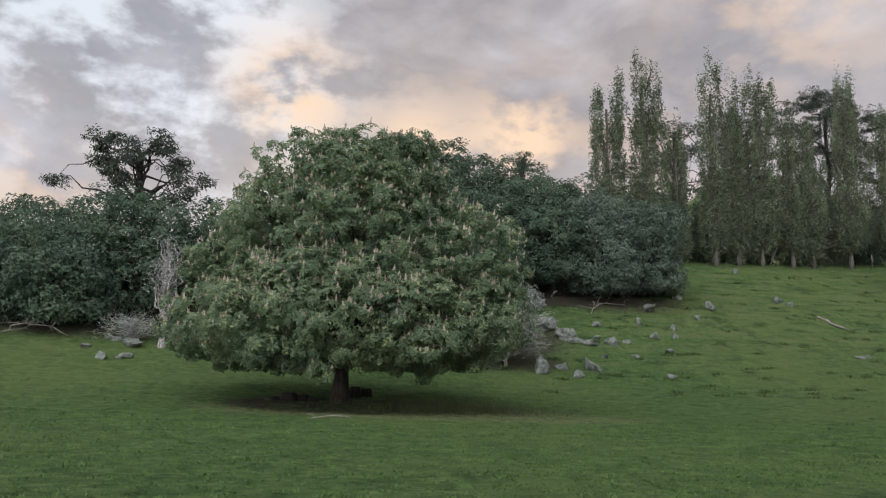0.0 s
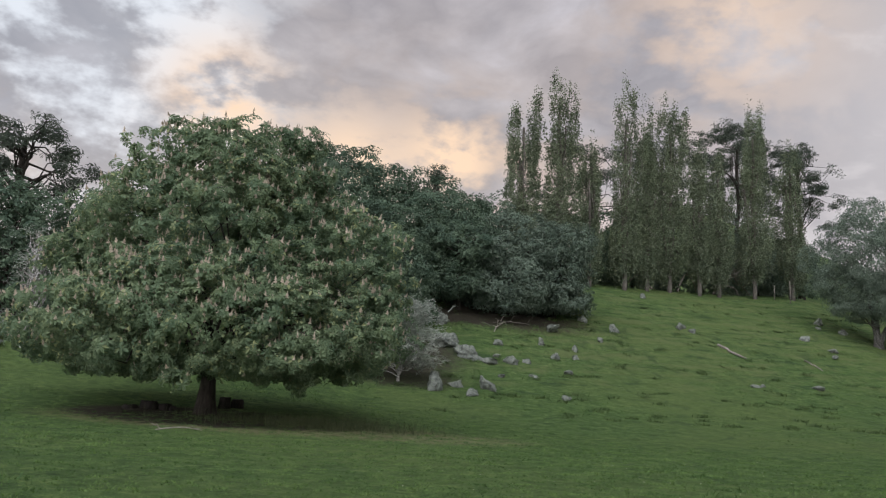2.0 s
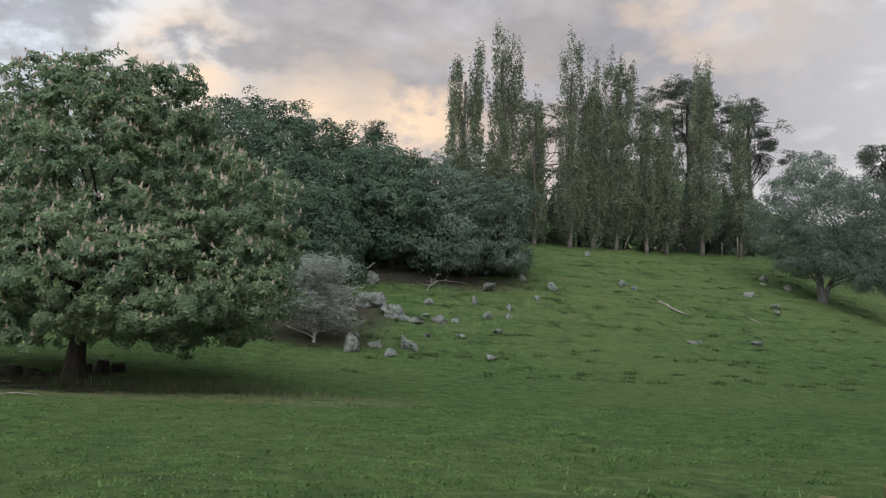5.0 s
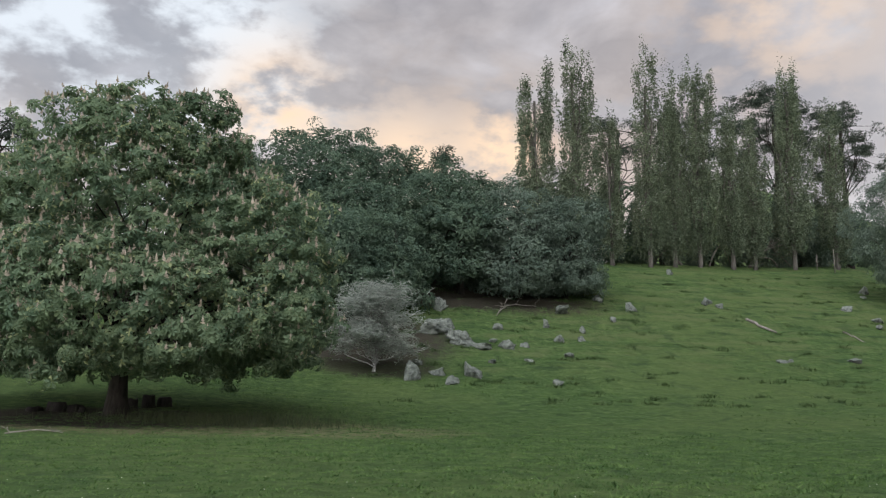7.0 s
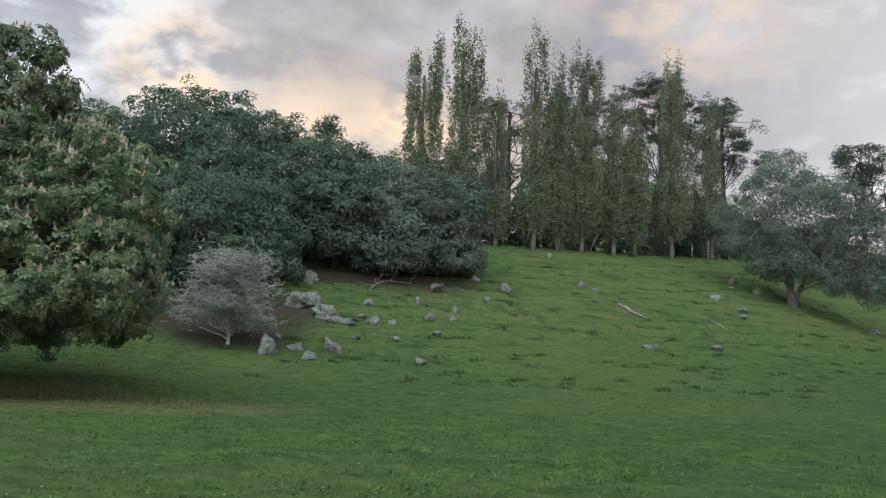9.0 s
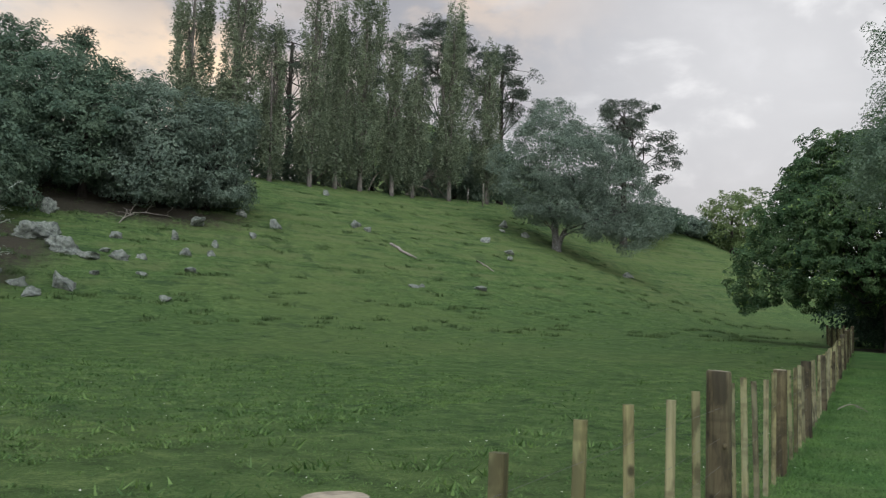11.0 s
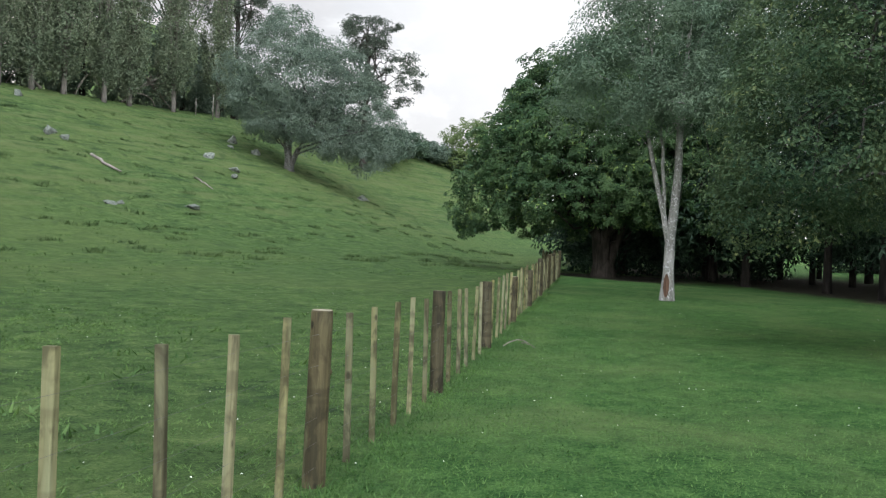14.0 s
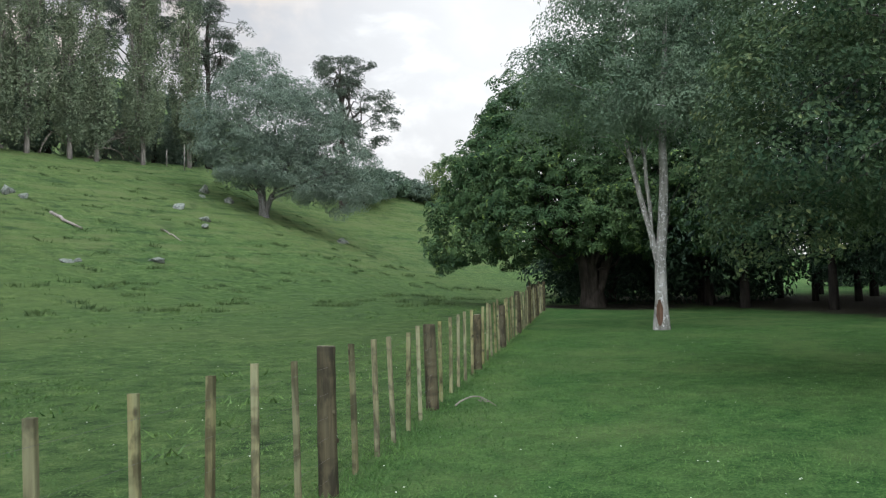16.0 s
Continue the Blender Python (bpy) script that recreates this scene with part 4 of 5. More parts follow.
for k, (ux, uy) in enumerate([(59.5, 46.5), (60.5, 40.5), (66.0, 54.0), (72.0, 57.0), (76.0, 50.0)]):
    broadleaf("wood_shrub", "dark shrub in the shade of the wood", ux, uy, 5.5 + 0.6 * k, 4.0, 210 + k, SHADED_WOOD_LEAF, clumps=150, per=30, clump=0.95, leaf=(0.34, 0.16), group="far wood shrubs", base=0.1, limbs=6)

# far growth on the eastern saddle
for k, (ux, uy, uh, ur) in enumerate([(105, 113.5, 10.0, 5.6), (113, 120, 6.0, 4.5)]):
    broadleaf("saddle_tree", "pale green rounded tree on the far saddle", ux, uy, uh, ur, 170 + k, DISTANT_LEAF, clumps=260, group="saddle growth", base=0.2, leaf=(0.3, 0.2))
for k, (ux, uy, uh, ur) in enumerate([(82, 106, 5.0, 3.2), (87, 110, 4.2, 3.0), (92, 112.5, 3.6, 2.8), (97, 114, 3.0, 2.6), (102, 115.5, 2.8, 2.4), (79, 108, 6.0, 3.4)]):
    broadleaf("saddle_shrub", "dark grey-green shrub on the far saddle", ux, uy, uh, ur, 180 + k, GREY_LEAF if k % 2 else HAZED_LEAF, clumps=110, group="saddle growth", base=0.1, leaf=(0.3, 0.2), limbs=6)


# ---- fence ----
POST_WOOD = wood_material("peeled_post_wood", (0.030, 0.026, 0.013), (0.078, 0.067, 0.034), (0.066, 0.064, 0.035))
OLD_POST_WOOD = wood_material("old_grey_post_wood", (0.022, 0.020, 0.012), (0.056, 0.050, 0.030), (0.046, 0.045, 0.030))
END_GRAIN = plain_material("sawn_end_grain", (0.13, 0.115, 0.08), (0.25, 0.225, 0.16), 30, 0.9, 0.003)
BATTEN_WOOD = wood_material("sawn_batten_wood", (0.076, 0.072, 0.034), (0.180, 0.174, 0.086), (0.150, 0.158, 0.088))
WIRE = plain_material("galvanised_wire", (0.05, 0.05, 0.05), (0.09, 0.09, 0.09), 20, 0.8, 0.001)


def post_mesh(seed, height=1.67, radius=0.078, wood=None):
    """A round post with a slight taper, a sawn top and hollows; its foot is sunk 0.35 m."""
    rng = random.Random(seed)
    bm = bmesh.new()
    sides, rings = 16, 14
    phase = rng.uniform(0, 6)
    loops = []
    for j in range(rings + 1):
        t = j / rings
        z = -0.35 + t * height
        r = radius * (1.06 - 0.10 * t)
        if j == rings:
            r *= 0.93
        row = []
        for i in range(sides):
            a = i / sides * 2 * math.pi
            k = 1 + 0.035 * math.sin(2 * a + phase) + 0.022 * math.sin(3 * a + 4 * t + phase) + rng.uniform(-0.02, 0.02)
            row.append(bm.verts.new((r * k * math.cos(a) + 0.008 * math.sin(3 * t + phase), r * k * math.sin(a), z)))
        loops.append(row)
    # the last two rings form a small worn chamfer
    for v in loops[-1]:
        v.co.z = loops[-2][0].co.z + 0.012 + 0.003 * math.cos(math.atan2(v.co.y, v.co.x) + phase)
    for a, b in zip(loops, loops[1:]):
        for i in range(sides):
            bm.faces.new((a[i], a[(i + 1) % sides], b[(i + 1) % sides], b[i]))
    bm.faces.new(loops[-1]).material_index = 1
    bm.faces.new(loops[0][::-1])
    for k in range(2):
        # a knot that stands out a little
        a, z = rng.uniform(0, 6.28), rng.uniform(0.3, 0.95)
        bmesh.ops.create_uvsphere(bm, u_segments=7, v_segments=5, radius=0.016, matrix=Matrix.Translation((radius * 0.98 * math.cos(a), radius * 0.98 * math.sin(a), z)) @ Matrix.Diagonal((1, 1, 1.3, 1)))
    me = bpy.data.meshes.new("post")
    bm.to_mesh(me)
    bm.free()
    me.materials.append(wood or POST_WOOD)
    me.materials.append(END_GRAIN)
    for p in me.polygons:
        p.use_smooth = len(p.vertices) == 4
    return me


def batten_mesh(seed, height=1.43):
    """A sawn batten, slightly bent, with eased corners."""
    rng = random.Random(seed)
    bm = bmesh.new()
    a, b, c = 0.019, 0.024, 0.004
    outline = [(a - c, b), (a, b - c), (a, -b + c), (a - c, -b), (-a + c, -b), (-a, -b + c), (-a, b - c), (-a + c, b)]
    bend, turn = rng.uniform(-0.012, 0.012), rng.uniform(-0.15, 0.15)
    loops = []
    for j in range(6):
        t = j / 5
        z = -0.3 + t * height
        ca, sa = math.cos(turn * t), math.sin(turn * t)
        loops.append([bm.verts.new((x * ca - y * sa + bend * math.sin(math.pi * t), x * sa + y * ca, z)) for x, y in outline])
    for p, q in zip(loops, loops[1:]):
        for i in range(8):
            bm.faces.new((p[(i + 1) % 8], p[i], q[i], q[(i + 1) % 8]))
    bm.faces.new(loops[-1][::-1])
    bm.faces.new(loops[0])
    bmesh.ops.recalc_face_normals(bm, faces=bm.faces)
    me = bpy.data.meshes.new("batten")
    bm.to_mesh(me)
    bm.free()
    me.materials.append(BATTEN_WOOD)
    return me


def fence():
    rng = random.Random(5)
    line = [FENCE_START + FENCE_STEP * k for k in (-5, -4, -3, -2, -1.05, -0.03, 1.05, 2.02, 3.03, 4.05, 5.10, 6.12, 7.15, 8.12, 9.12, 10.15)]
    bend = line[-1]
    line += [bend + Vector((2.9, 3.0)) * k for k in range(1, 5)]
    base = thing("fence", line[0].x, line[0].y, float(surface_z(line[0].x, line[0].y)), "weathered post and batten sheep fence with thin wires", "fence")
    origin = base.location.copy()
    dark_post = post_mesh(9, wood=OLD_POST_WOOD)
    posts, battens = [post_mesh(s) for s in range(6)], [batten_mesh(20 + s) for s in range(6)]

    def stand(name, me, x, y, drop=0.0):
        ob = new(name, me)
        ob.parent = base
        ob.location = Vector((x, y, float(surface_z(x, y)) + drop)) - origin
        ob.rotation_euler = (rng.uniform(-0.025, 0.025), rng.uniform(-0.025, 0.025), rng.uniform(0, 6.28) if name == "post" else 0.695 + rng.uniform(-0.2, 0.2))
        return ob

    # post tops above the datum, and how stout each post is, where they differ
    tops = {3: 0.98, 4: 1.0, 5: 1.06, 6: 1.185, 7: 1.09, 8: 1.115, 9: 1.165, 10: 1.215, 11: 1.35}
    stout = {5: 0.95, 6: 1.04, 7: 0.93, 8: 0.97}
    for k, p in enumerate(line):
        drop = tops[k] - float(surface_z(p.x, p.y)) - 1.213 if k in tops else rng.uniform(-0.02, 0.06)
        ob = stand("post", dark_post if k in (8, 12) else posts[k % 6], p.x, p.y, drop)
        if k in tops:
            ob.rotation_euler = (0.004, -0.004, ob.rotation_euler[2])
        ob.scale = (stout[k] if k in stout else 0.97 + rng.uniform(-0.06, 0.06),) * 2 + (1.0,)
        if k + 1 < len(line):
            q = line[k + 1]
            for i in range(1, 6):
                r = p.lerp(q, i / 6 + rng.uniform(-0.012, 0.012))
                stand("batten", battens[rng.randrange(6)], r.x, r.y, rng.uniform(-0.05, 0.02))
    for h in (0.14, 0.30, 0.46, 0.62, 0.80, 1.0):
        pts = []
        for p, q in zip(line, line[1:]):
            for i in range(6):
                r = p.lerp(q, i / 6)
                pts.append((r.x - origin.x + 0.016, r.y - origin.y - 0.019, float(ground_z(r.x, r.y)) - origin.z + h))
        v, f = tubes([(pts, [0.0007] * len(pts))], 5)
        part_mesh("wire", fast_mesh("wire", v, f, WIRE, True), base)


fence()


# ---- rocks ----
ROCK = rock_material()


def rock(x, y, size, seed, label="grey lichened limestone rock in the turf", sink=0.25, turn=0.0, category="rock"):
    """A weathered boulder: a block cut by planes, then pitted."""
    rng = random.Random(seed)
    bm = bmesh.new()
    bmesh.ops.create_icosphere(bm, subdivisions=4 if max(size) > 1.6 else 3, radius=1.0)
    cuts = [(Vector((rng.gauss(0, 1), rng.gauss(0, 1), rng.gauss(0, 0.7))).normalized(), rng.uniform(0.35, 0.72)) for _ in range(12)]
    shift = Vector((rng.uniform(0, 50), rng.uniform(0, 50), rng.uniform(0, 50)))
    for v in bm.verts:
        p = v.co.copy()
        for nrm, d in cuts:
            over = p.dot(nrm) - d
            if over > 0:
                p -= nrm * over * 0.95
        p *= 1 + 0.26 * noise.noise(p * 1.7 + shift) + 0.24 * noise.noise(p * 4.3 + shift) + 0.16 * noise.noise(p * 9 + shift)
        v.co = Vector((p.x * size[0] / 2, p.y * size[1] / 2, p.z * size[2] / 2 + size[2] * (0.5 - sink)))
    ob = part("rock", bm, ROCK)
    ob.location = (x, y, float(surface_z(x, y)))
    ob.rotation_euler = (rng.uniform(-0.15, 0.15), rng.uniform(-0.15, 0.15), turn or rng.uniform(0, 6.28))
    return tagged(ob, label, category, "hillside rocks")


ROCKS = [
    (6.6, 55.6, 1.5, 1.6), (10.3, 57.4, 1.6, 1.3), (9.0, 55.2, 1.4, 0.6), (8.2, 57.2, 1.1, 0.8), (15.3, 55.7, 0.8, 0.5), (8.5, 73.4, 1.1, 1.5), (9.1, 69.2, 1.6, 1.5),
    (8.0, 67.3, 2.5, 1.5), (10.2, 65.7, 2.9, 1.3), (11.6, 64.4, 2.2, 1.1), (13.0, 69.9, 1.3, 0.6), (16.9, 71.4, 0.8, 1.1), (17.5, 68.1, 0.9, 0.9), (13.2, 64.8, 1.6, 1.1),
    (14.6, 65.2, 0.7, 0.9), (19.6, 70.4, 0.6, 1.2), (19.1, 68.2, 0.7, 0.8), (25.3, 78.4, 1.0, 1.2), (23.0, 74.4, 0.8, 0.8), (18.9, 76.0, 1.8, 0.9), (22.8, 80.6, 1.0, 0.8),
    (33.8, 94.9, 1.0, 0.8), (33.6, 83.0, 1.2, 1.0), (34.6, 82.7, 0.9, 0.8), (33.2, 66.2, 0.9, 0.6), (34.0, 66.5, 0.6, 0.5), (53.3, 92.0, 1.3, 1.2), (48.0, 85.2, 1.1, 0.9),
    (17.4, 63.4, 0.9, 0.5), (14.4, 62.0, 0.9, 0.5), (7.1, 59.5, 0.9, 0.7), (39.1, 67.5, 1.0, 0.5), (55.0, 89.8, 1.2, 1.0), (64.6, 84.5, 1.5, 1.0), (65.4, 84.9, 1.0, 0.7),
    (48.6, 80.9, 1.0, 0.6), (47.8, 79.5, 0.9, 0.5), (52.6, 90.8, 0.8, 0.6), (-20.1, 49.5, 1.2, 0.6), (-18.7, 49.8, 1.3, 0.6), (-22.0, 51.7, 0.7, 0.5), (-19.6, 53.1, 1.9, 0.7),
    (12.4, 66.6, 0.7, 0.6), (-21.6, 54.5, 0.7, 0.5), (-20.8, 53.6, 0.8, 0.6), (11.9, 60.8, 0.7, 0.4),
]
for k, (rx, ry, rw, rh) in enumerate(ROCKS):
    rock(rx, ry, (rw * 1.25, rw * 0.95, rh * 1.15), 300 + k, sink=0.42)


# ---- fallen wood and stumps ----
DEAD_WOOD = bark_material("dead_wood", (0.10, 0.092, 0.078), (0.27, 0.25, 0.215), None, 9)
STUMP_WOOD = bark_material("rotten_stump", (0.010, 0.009, 0.008), (0.034, 0.030, 0.025), None, 8)


def fallen(name, label, a, b, r0, r1, seed, twigs=0, lift=0.05, spread=0.5):
    """A limb lying on the turf, with side twigs."""
    rng = np.random.default_rng(seed)
    a, b = np.array(a, float), np.array(b, float)
    t = np.linspace(0, 1, 8)[:, None]
    xy = a + (b - a) * t + rng.normal(size=(8, 2)) * 0.04 * np.linalg.norm(b - a)
    z0 = float(surface_z(a[0], a[1]))
    pts = np.concatenate([xy - a, (surface_z(xy[:, 0], xy[:, 1]) - z0 + r0 * 0.6 + lift * np.sin(t[:, 0] * 3.1))[:, None]], 1)
    strands = [(pts, np.linspace(r0, r1, 8))]
    for _ in range(twigs):
        k = rng.integers(1, 7)
        goal = pts[k] + np.array([*rng.normal(size=2) * spread, abs(rng.normal()) * spread * 0.8])
        strands.append(limb(rng, pts[k], goal, r0 * 0.5, 0.008, 0.1))
    v, f = tubes(strands, 7)
    ob = new(name, fast_mesh(name, v, f, DEAD_WOOD, True))
    ob.location = (a[0], a[1], z0)
    return tagged(ob, label, "fallen branch")


fallen("fallen_log", "bleached log lying across the hillside", (35.5, 78.3), (36.8, 75.0), 0.13, 0.08, 1, 0)
fallen("fallen_branch", "pale bare branch lying on the grass", (-4.8, 31.6), (-3.4, 32.2), 0.028, 0.012, 2, 3, 0.06, 0.2)
fallen("fallen_branch", "bleached dead branch below the thicket", (12.8, 74.0), (17.2, 76.8), 0.045, 0.02, 3, 12, 0.35, 0.7)
fallen("fallen_branch", "grey dead branch at the woodland edge", (-28.0, 52.0), (-23.6, 53.2), 0.05, 0.02, 4, 9, 0.8, 0.9)
fallen("fallen_branch", "short grey branch on the slope", (43.0, 76.5), (43.8, 74.8), 0.07, 0.04, 5, 1, 0.05, 0.3)

fallen("fallen_branch", "pale dead limb under the poplars", (37.2, 101.5), (34.6, 103.4), 0.16, 0.06, 6, 4, 1.8, 1.0)
fallen("fallen_branch", "pale dead limb under the poplars", (40.6, 101.8), (44.0, 104.0), 0.14, 0.05, 7, 4, 2.2, 1.0)
fallen("fallen_branch", "grey dead limb under the poplars", (46.0, 103.2), (50.0, 104.6), 0.12, 0.05, 8, 5, 1.2, 0.9)
fallen("fallen_tree", "grey leafless fallen tree among the poplars", (46.5, 104.0), (52.0, 106.0), 0.20, 0.06, 9, 22, 2.6, 2.0)
fallen("fallen_branch", "pale curved stem lying at the fence foot", (25.75, 22.35), (26.1, 21.95), 0.012, 0.006, 10, 1, 0.12, 0.12)


def pole(x, y, h):
    """A slim pale stake on the crest."""
    bm = bmesh.new()
    bmesh.ops.create_cone(bm, cap_ends=True, segments=10, radius1=0.06, radius2=0.05, depth=h + 0.3, matrix=Matrix.Translation((0, 0, (h - 0.3) / 2)))
    bmesh.ops.bevel(bm, geom=[e for e in bm.edges if abs(e.verts[0].co.z - e.verts[1].co.z) < 1e-4 and e.verts[0].co.z > 0], offset=0.012, segments=2, affect="EDGES")
    ob = part("stake", bm, DEAD_WOOD)
    ob.location = (x, y, float(surface_z(x, y)))
    tagged(ob, "slim bleached stake on the hill crest", "stake", "crest stakes")


pole(54.2, 103.6, 1.9)
pole(55.9, 102.8, 2.9)


def stump(x, y, r, h, seed):
    rng = random.Random(seed)
    bm = bmesh.new()
    rows = []
    for j in range(5):
        t = j / 4
        rows.append([bm.verts.new((r * (1.25 - 0.3 * t) * (1 + 0.12 * math.sin(3 * a + seed) + rng.uniform(-0.06, 0.06)) * math.cos(a),
                                   r * (1.25 - 0.3 * t) * (1 + 0.12 * math.sin(3 * a + seed)) * math.sin(a), -0.12 + t * (h + 0.12) + (rng.uniform(-0.05, 0.05) if j == 4 else 0))) for a in [i / 12 * 6.2832 for i in range(12)]])
    for p, q in zip(rows, rows[1:]):
        for i in range(12):
            bm.faces.new((p[i], p[(i + 1) % 12], q[(i + 1) % 12], q[i]))
    bm.faces.new(rows[-1])
    ob = part("log_round", bm, STUMP_WOOD, smooth=True)
    ob.location = (x, y, float(surface_z(x, y)))
    tagged(ob, "dark sawn log round under the chestnut", "log", "log rounds")


for k, (sx, sy, sr, sh) in enumerate([(-4.37, 42.9, 0.26, 0.52), (-3.85, 43.5, 0.28, 0.38), (-5.0, 42.7, 0.26, 0.36), (-7.25, 40.7, 0.36, 0.34), (-6.65, 40.9, 0.36, 0.22), (-8.0, 40.3, 0.3, 0.14), (-6.2, 40.6, 0.16, 0.18)]):
    stump(sx, sy, sr, sh, k + 1)


# ---- pale shrub beside the rocks, dead tree at the woodland edge ----
def twiggy(name, label, x, y, seed, count, rx, ry, lo, hi, leaves, mat, twig_r=0.012, category="shrub", trunk_r=0.10):
    """A shrub of many fine bare twigs in flat layers."""
    rng = np.random.default_rng(seed)
    base = thing(name, x, y, float(surface_z(x, y)), label, category)
    heads = []
    strands = [trunk_strand(rng, lo + (hi - lo) * 0.35, trunk_r, (0.2, 0.1))]
    stem = strands[0][0]
    for i in range(70):
        a, q = rng.random() * 6.28, rng.random() ** 0.6
        tier = 0.16 + 0.80 * rng.random() ** 0.8
        q *= math.sqrt(max(0.05, 1.10 - tier * tier)) * (1.0 if tier > 0.3 else 0.75)
        goal = np.array([rx * q * math.cos(a), ry * q * math.sin(a), lo + (hi - lo) * (tier - 0.06 * q * q)])
        strands.append(limb(rng, stem[rng.integers(2, len(stem))], goal, trunk_r * 0.4, 0.02, 0.15, 7))
        heads.append(goal)
    v, f = tubes(strands, 6)
    tagged(part_mesh("stemwork", fast_mesh("stemwork", v, f, GREY_BARK, True), base), kind="stuff")
    heads = np.array(heads)
    twigs = []
    for i in range(count):
        h = heads[rng.integers(len(heads))]
        d = np.array([*rng.normal(size=2), rng.normal() * 0.28 + 0.20])
        d /= np.linalg.norm(d)
        s = h + rng.normal(size=3) * [0.55, 0.55, 0.26]
        twigs.append(limb(rng, s, s + d * rng.uniform(0.3, 0.8), twig_r, twig_r * 0.4, 0.12, 4))
    v, f = tubes(twigs, 3)
    tagged(part_mesh("twigwork", fast_mesh("twigwork", v, f, mat), base), kind="stuff")
    p = np.array([t[0][rng.integers(1, 4)] for t in twigs])
    v, f = leaf_quads(rng, p, np.tile([0, 0, 1.0], (len(p), 1)), 0.22, leaves, 0.13, 0.06, (1.4, 1.4, 0.4), 0.9, 0.0)
    part_mesh("foliage", fast_mesh("foliage", v, f, SILVER_TWIG), base)


TWIG = leaf_material("silver_twig", (0.185, 0.205, 0.175), (0.40, 0.425, 0.37), rough=0.8, through_light=0.01)
twiggy("silver_shrub", "silvery fine-twigged shrub beside pale rocks", 4.4, 57.2, 31, 2000, 2.9, 2.3, 0.0, 5.3, 9, TWIG, 0.02)
twiggy("dead_tree", "leaning bleached dead tree at the woodland edge", -17.8, 53.2, 33, 240, 1.1, 1.1, 3.0, 7.2, 2, TWIG, category="tree", trunk_r=0.20)
twiggy("brush_pile", "low grey heap of dead brush", -20.2, 54.2, 34, 420, 1.8, 1.2, 0.0, 1.4, 3, TWIG, category="brush", trunk_r=0.08)


# ---- grass ----
GRASS = grass_material("pasture_blades", (0.026, 0.066, 0.016), (0.105, 0.172, 0.048))
LAWN = grass_material("mown_blades", (0.022, 0.066, 0.014), (0.098, 0.176, 0.046))
DRY_SHADED = grass_material("shaded_dry_blades", (0.022, 0.036, 0.014), (0.074, 0.088, 0.038))
RUSH = grass_material("rush_blades", (0.022, 0.046, 0.014), (0.075, 0.115, 0.036))
DAISY = plain_material("daisy_petal", (0.62, 0.62, 0.58), (0.78, 0.78, 0.74), 30, 0.7, 0.001)


def blades(name, label, x, y, h, wide, mat, rng, lean=0.5):
    n = len(x)
    z = surface_z(x, y) - 0.004
    a = rng.random(n) * 6.28
    hh, ww = h * (0.5 + rng.random(n)), wide * (0.6 + 0.8 * rng.random(n))
    p = np.stack([x, y, z], -1)
    s = np.stack([np.cos(a), np.sin(a), np.zeros(n)], -1) * ww[:, None] / 2
    d = np.stack([rng.normal(size=n) * lean, rng.normal(size=n) * lean, np.ones(n)], -1)
    v = np.stack([p - s, p + s, p + d * hh[:, None]], 1).reshape(-1, 3)
    return tagged(new(name, fast_mesh(name, v, np.arange(3 * n).reshape(-1, 3), mat)), label, "grass", kind="stuff")


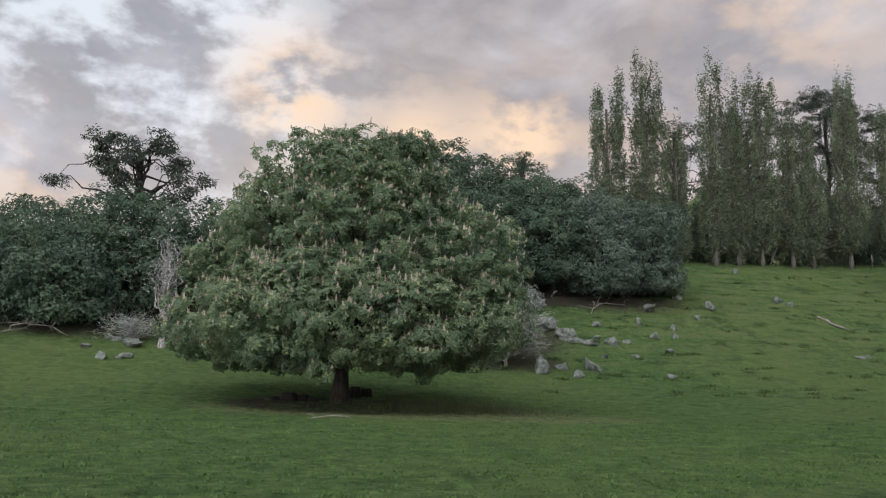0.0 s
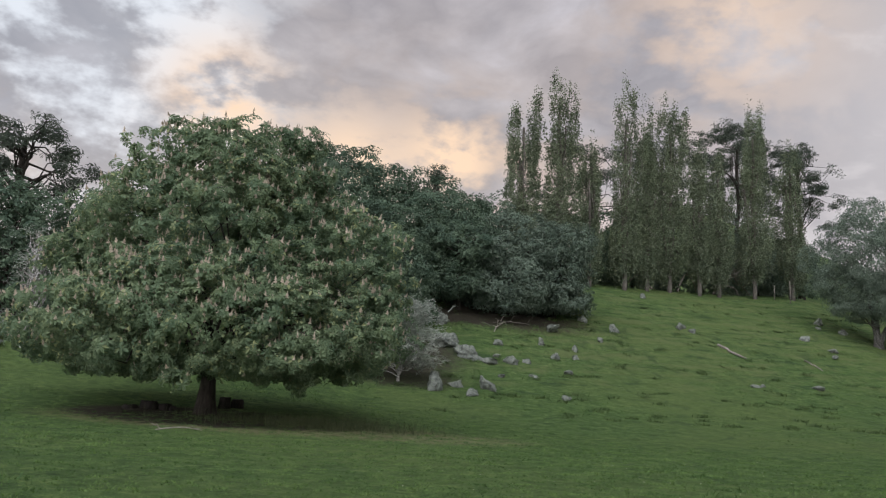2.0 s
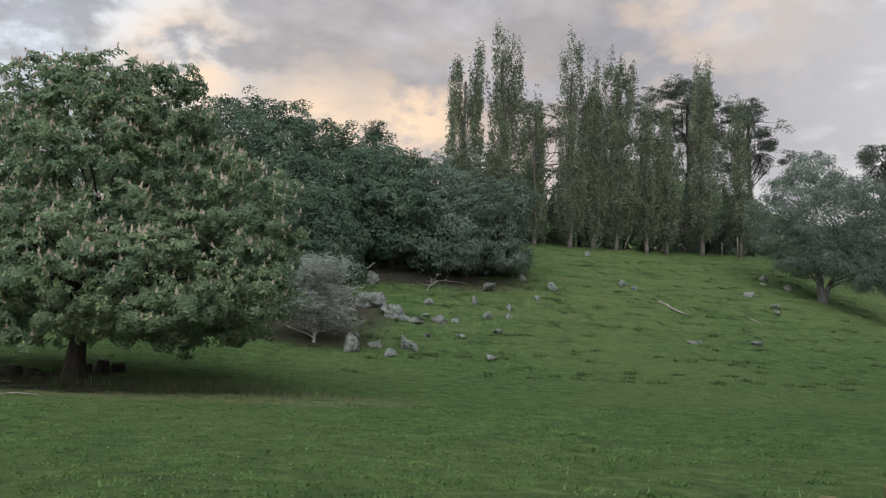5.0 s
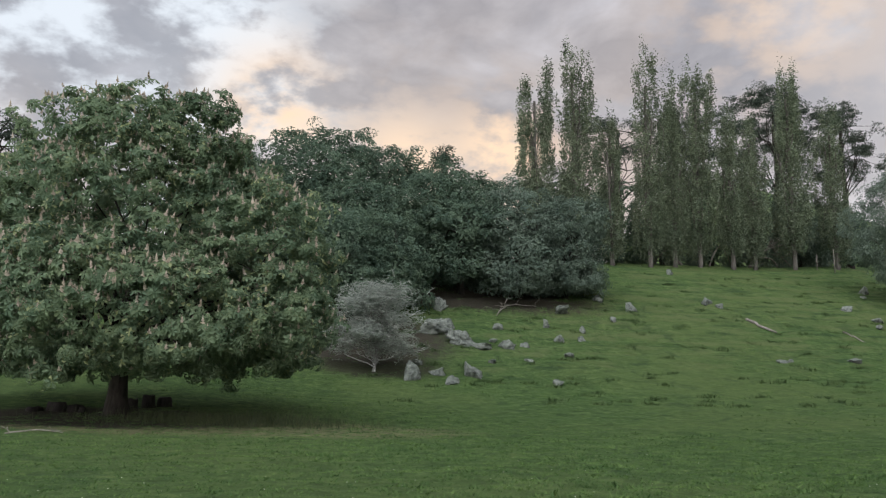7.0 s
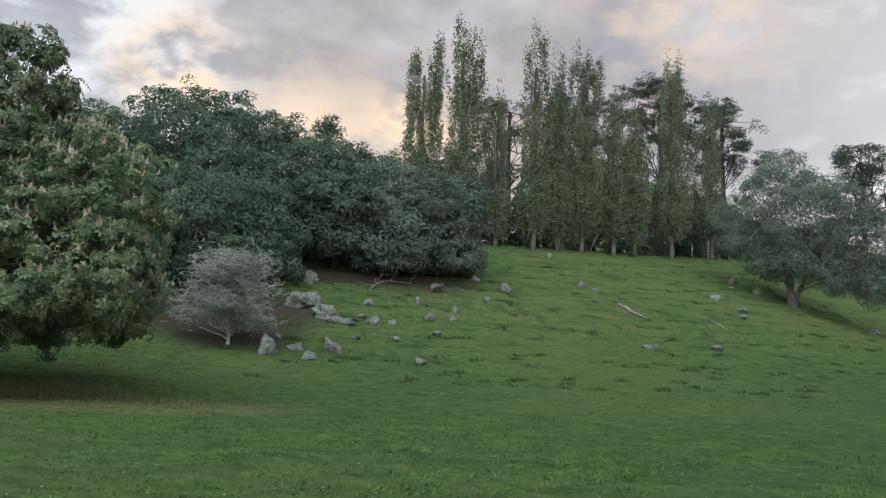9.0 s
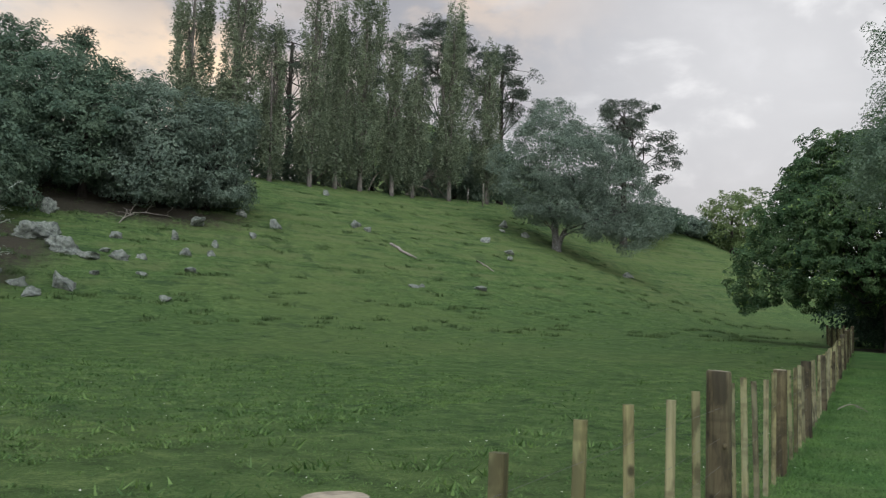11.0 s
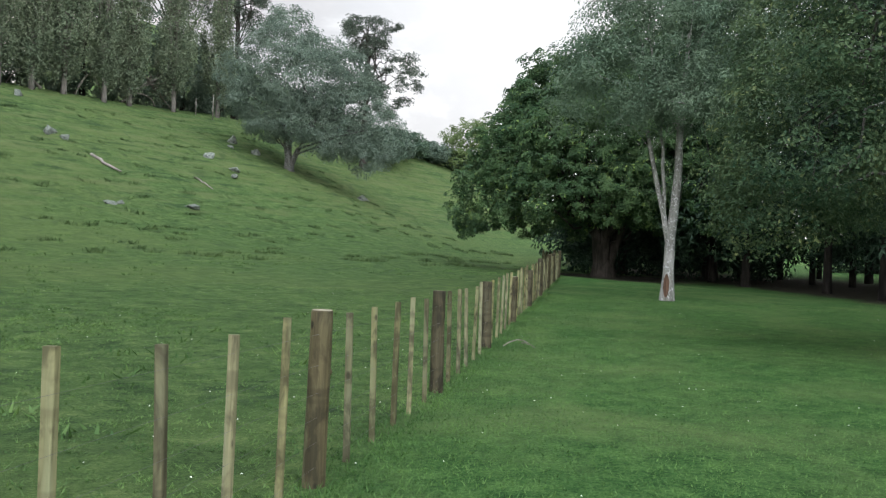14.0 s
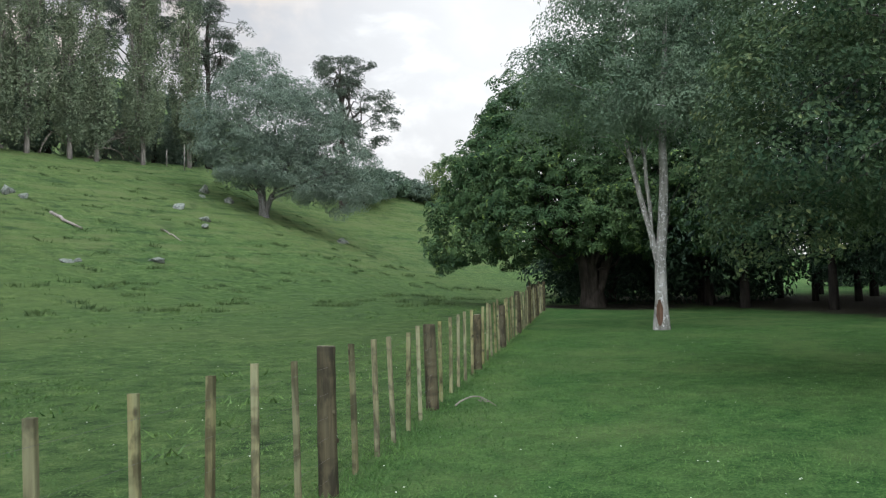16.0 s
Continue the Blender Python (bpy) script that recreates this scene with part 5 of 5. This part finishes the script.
def build_grass():
    rng = np.random.default_rng(77)
    u, nrm = np.array([0.768, 0.640]), np.array([0.640, -0.768])

    def strip(n, s0, s1, o0, o1, power):
        s = rng.uniform(s0, s1, n)
        o = o0 + (o1 - o0) * rng.random(n) ** power
        q = np.array(FENCE_START[:])[None] + s[:, None] * u + o[:, None] * nrm
        return q[:, 0], q[:, 1]

    x, y = strip(165000, 1, 31, 0.12, 20, 1.8)
    blades("mown_grass", "short mown green grass beside the fence", x, y, 0.028, 0.011, LAWN, rng, 0.8)
    x, y = strip(30000, -6, 28, -0.10, -24, 1.9)
    x, y = np.repeat(x, 6), np.repeat(y, 6)
    x, y = x + rng.normal(size=len(x)) * 0.028, y + rng.normal(size=len(y)) * 0.028
    blades("pasture_grass", "cropped pasture grass behind the fence", x, y, 0.026, 0.013, GRASS, rng, 1.0)
    # short bitten tufts over the open field
    x, y = strip(22000, -34, 20, -6, -34, 1.35)
    k = 8
    x, y = np.repeat(x, k), np.repeat(y, k)
    x, y = x + rng.normal(size=len(x)) * 0.05, y + rng.normal(size=len(y)) * 0.035
    blades("field_grass", "short grazed grass over the open field", x, y, 0.038, 0.024, GRASS, rng, 0.9)
    # longer tufts along the fence line, where neither sheep nor mower reaches
    x, y = strip(8000, -4, 42, -0.12, 0.12, 1.0)
    blades("fence_grass", "longer grass tufts along the fence foot", x, y, 0.05, 0.010, LAWN, rng, 0.6)
    # tussocks scattered over the pasture
    cx, cy = rng.uniform(-24, 62, 5200), rng.uniform(14, 98, 5200)
    f = np.sin(cx * 0.19 + 1.3 * np.sin(cy * 0.11)) * np.sin(cy * 0.23 + 0.8 * np.sin(cx * 0.13)) + rng.normal(size=5200) * 0.4
    keep = (f > 0.05) & (-0.64 * cx + 0.768 * cy + FENCE_SIDE > 2)
    cx, cy = np.repeat(cx[keep], 18), np.repeat(cy[keep], 18)
    cx, cy = cx + rng.normal(size=len(cx)) * 0.20, cy + rng.normal(size=len(cy)) * 0.14
    blades("tussocks", "coarse tussocks on the pasture", cx, cy, 0.085, 0.035, GRASS, rng, 0.8)
    # dark rushy tufts along the sheep terraces
    cx, cy = rng.uniform(4, 66, 1500), rng.uniform(44, 98, 1500)
    cz = ground_z(cx, cy)
    f = np.sin(cz * 5.2 + 1.3 * np.sin(cx * 0.21) + 0.9 * np.sin(cx * 0.083 + cy * 0.13)) + rng.normal(size=1500) * 1.0
    keep = (cz > 1.3) & (cz < 15.5) & (f > 1.0)
    cx, cy = np.repeat(cx[keep], 60), np.repeat(cy[keep], 60)
    cx, cy = cx + rng.normal(size=len(cx)) * 0.30, cy + rng.normal(size=len(cy)) * 0.16
    blades("rush_tufts", "dark rushy tufts along the sheep terraces", cx, cy, 0.19, 0.045, RUSH, rng, 0.6)
    # taller seeding grass by the chestnut, its colour darkened to paint the shade
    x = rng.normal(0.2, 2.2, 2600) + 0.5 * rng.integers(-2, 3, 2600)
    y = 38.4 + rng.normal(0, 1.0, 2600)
    blades("shade_grass", "tall dry grass under the chestnut, darkened to paint its shade", x, y, 0.42, 0.02, DRY_SHADED, rng, 0.3)
    # daisies and pale fallen petals
    x, y = strip(650, -4, 30, -14, 14, 1.0)
    n = len(x)
    z, r = surface_z(x, y) + 0.035, rng.uniform(0.005, 0.011, n)
    a = np.linspace(0, 2 * math.pi, 6, endpoint=False)
    v = np.stack([x[:, None] + r[:, None] * np.cos(a), y[:, None] + r[:, None] * np.sin(a), z[:, None] + 0.004 * np.sin(2 * a)[None]], -1).reshape(-1, 3)
    tagged(new("daisies", fast_mesh("daisies", v, np.arange(6 * n).reshape(-1, 6), DAISY)), "tiny white daisies in the grass", "flower", kind="stuff")


build_grass()
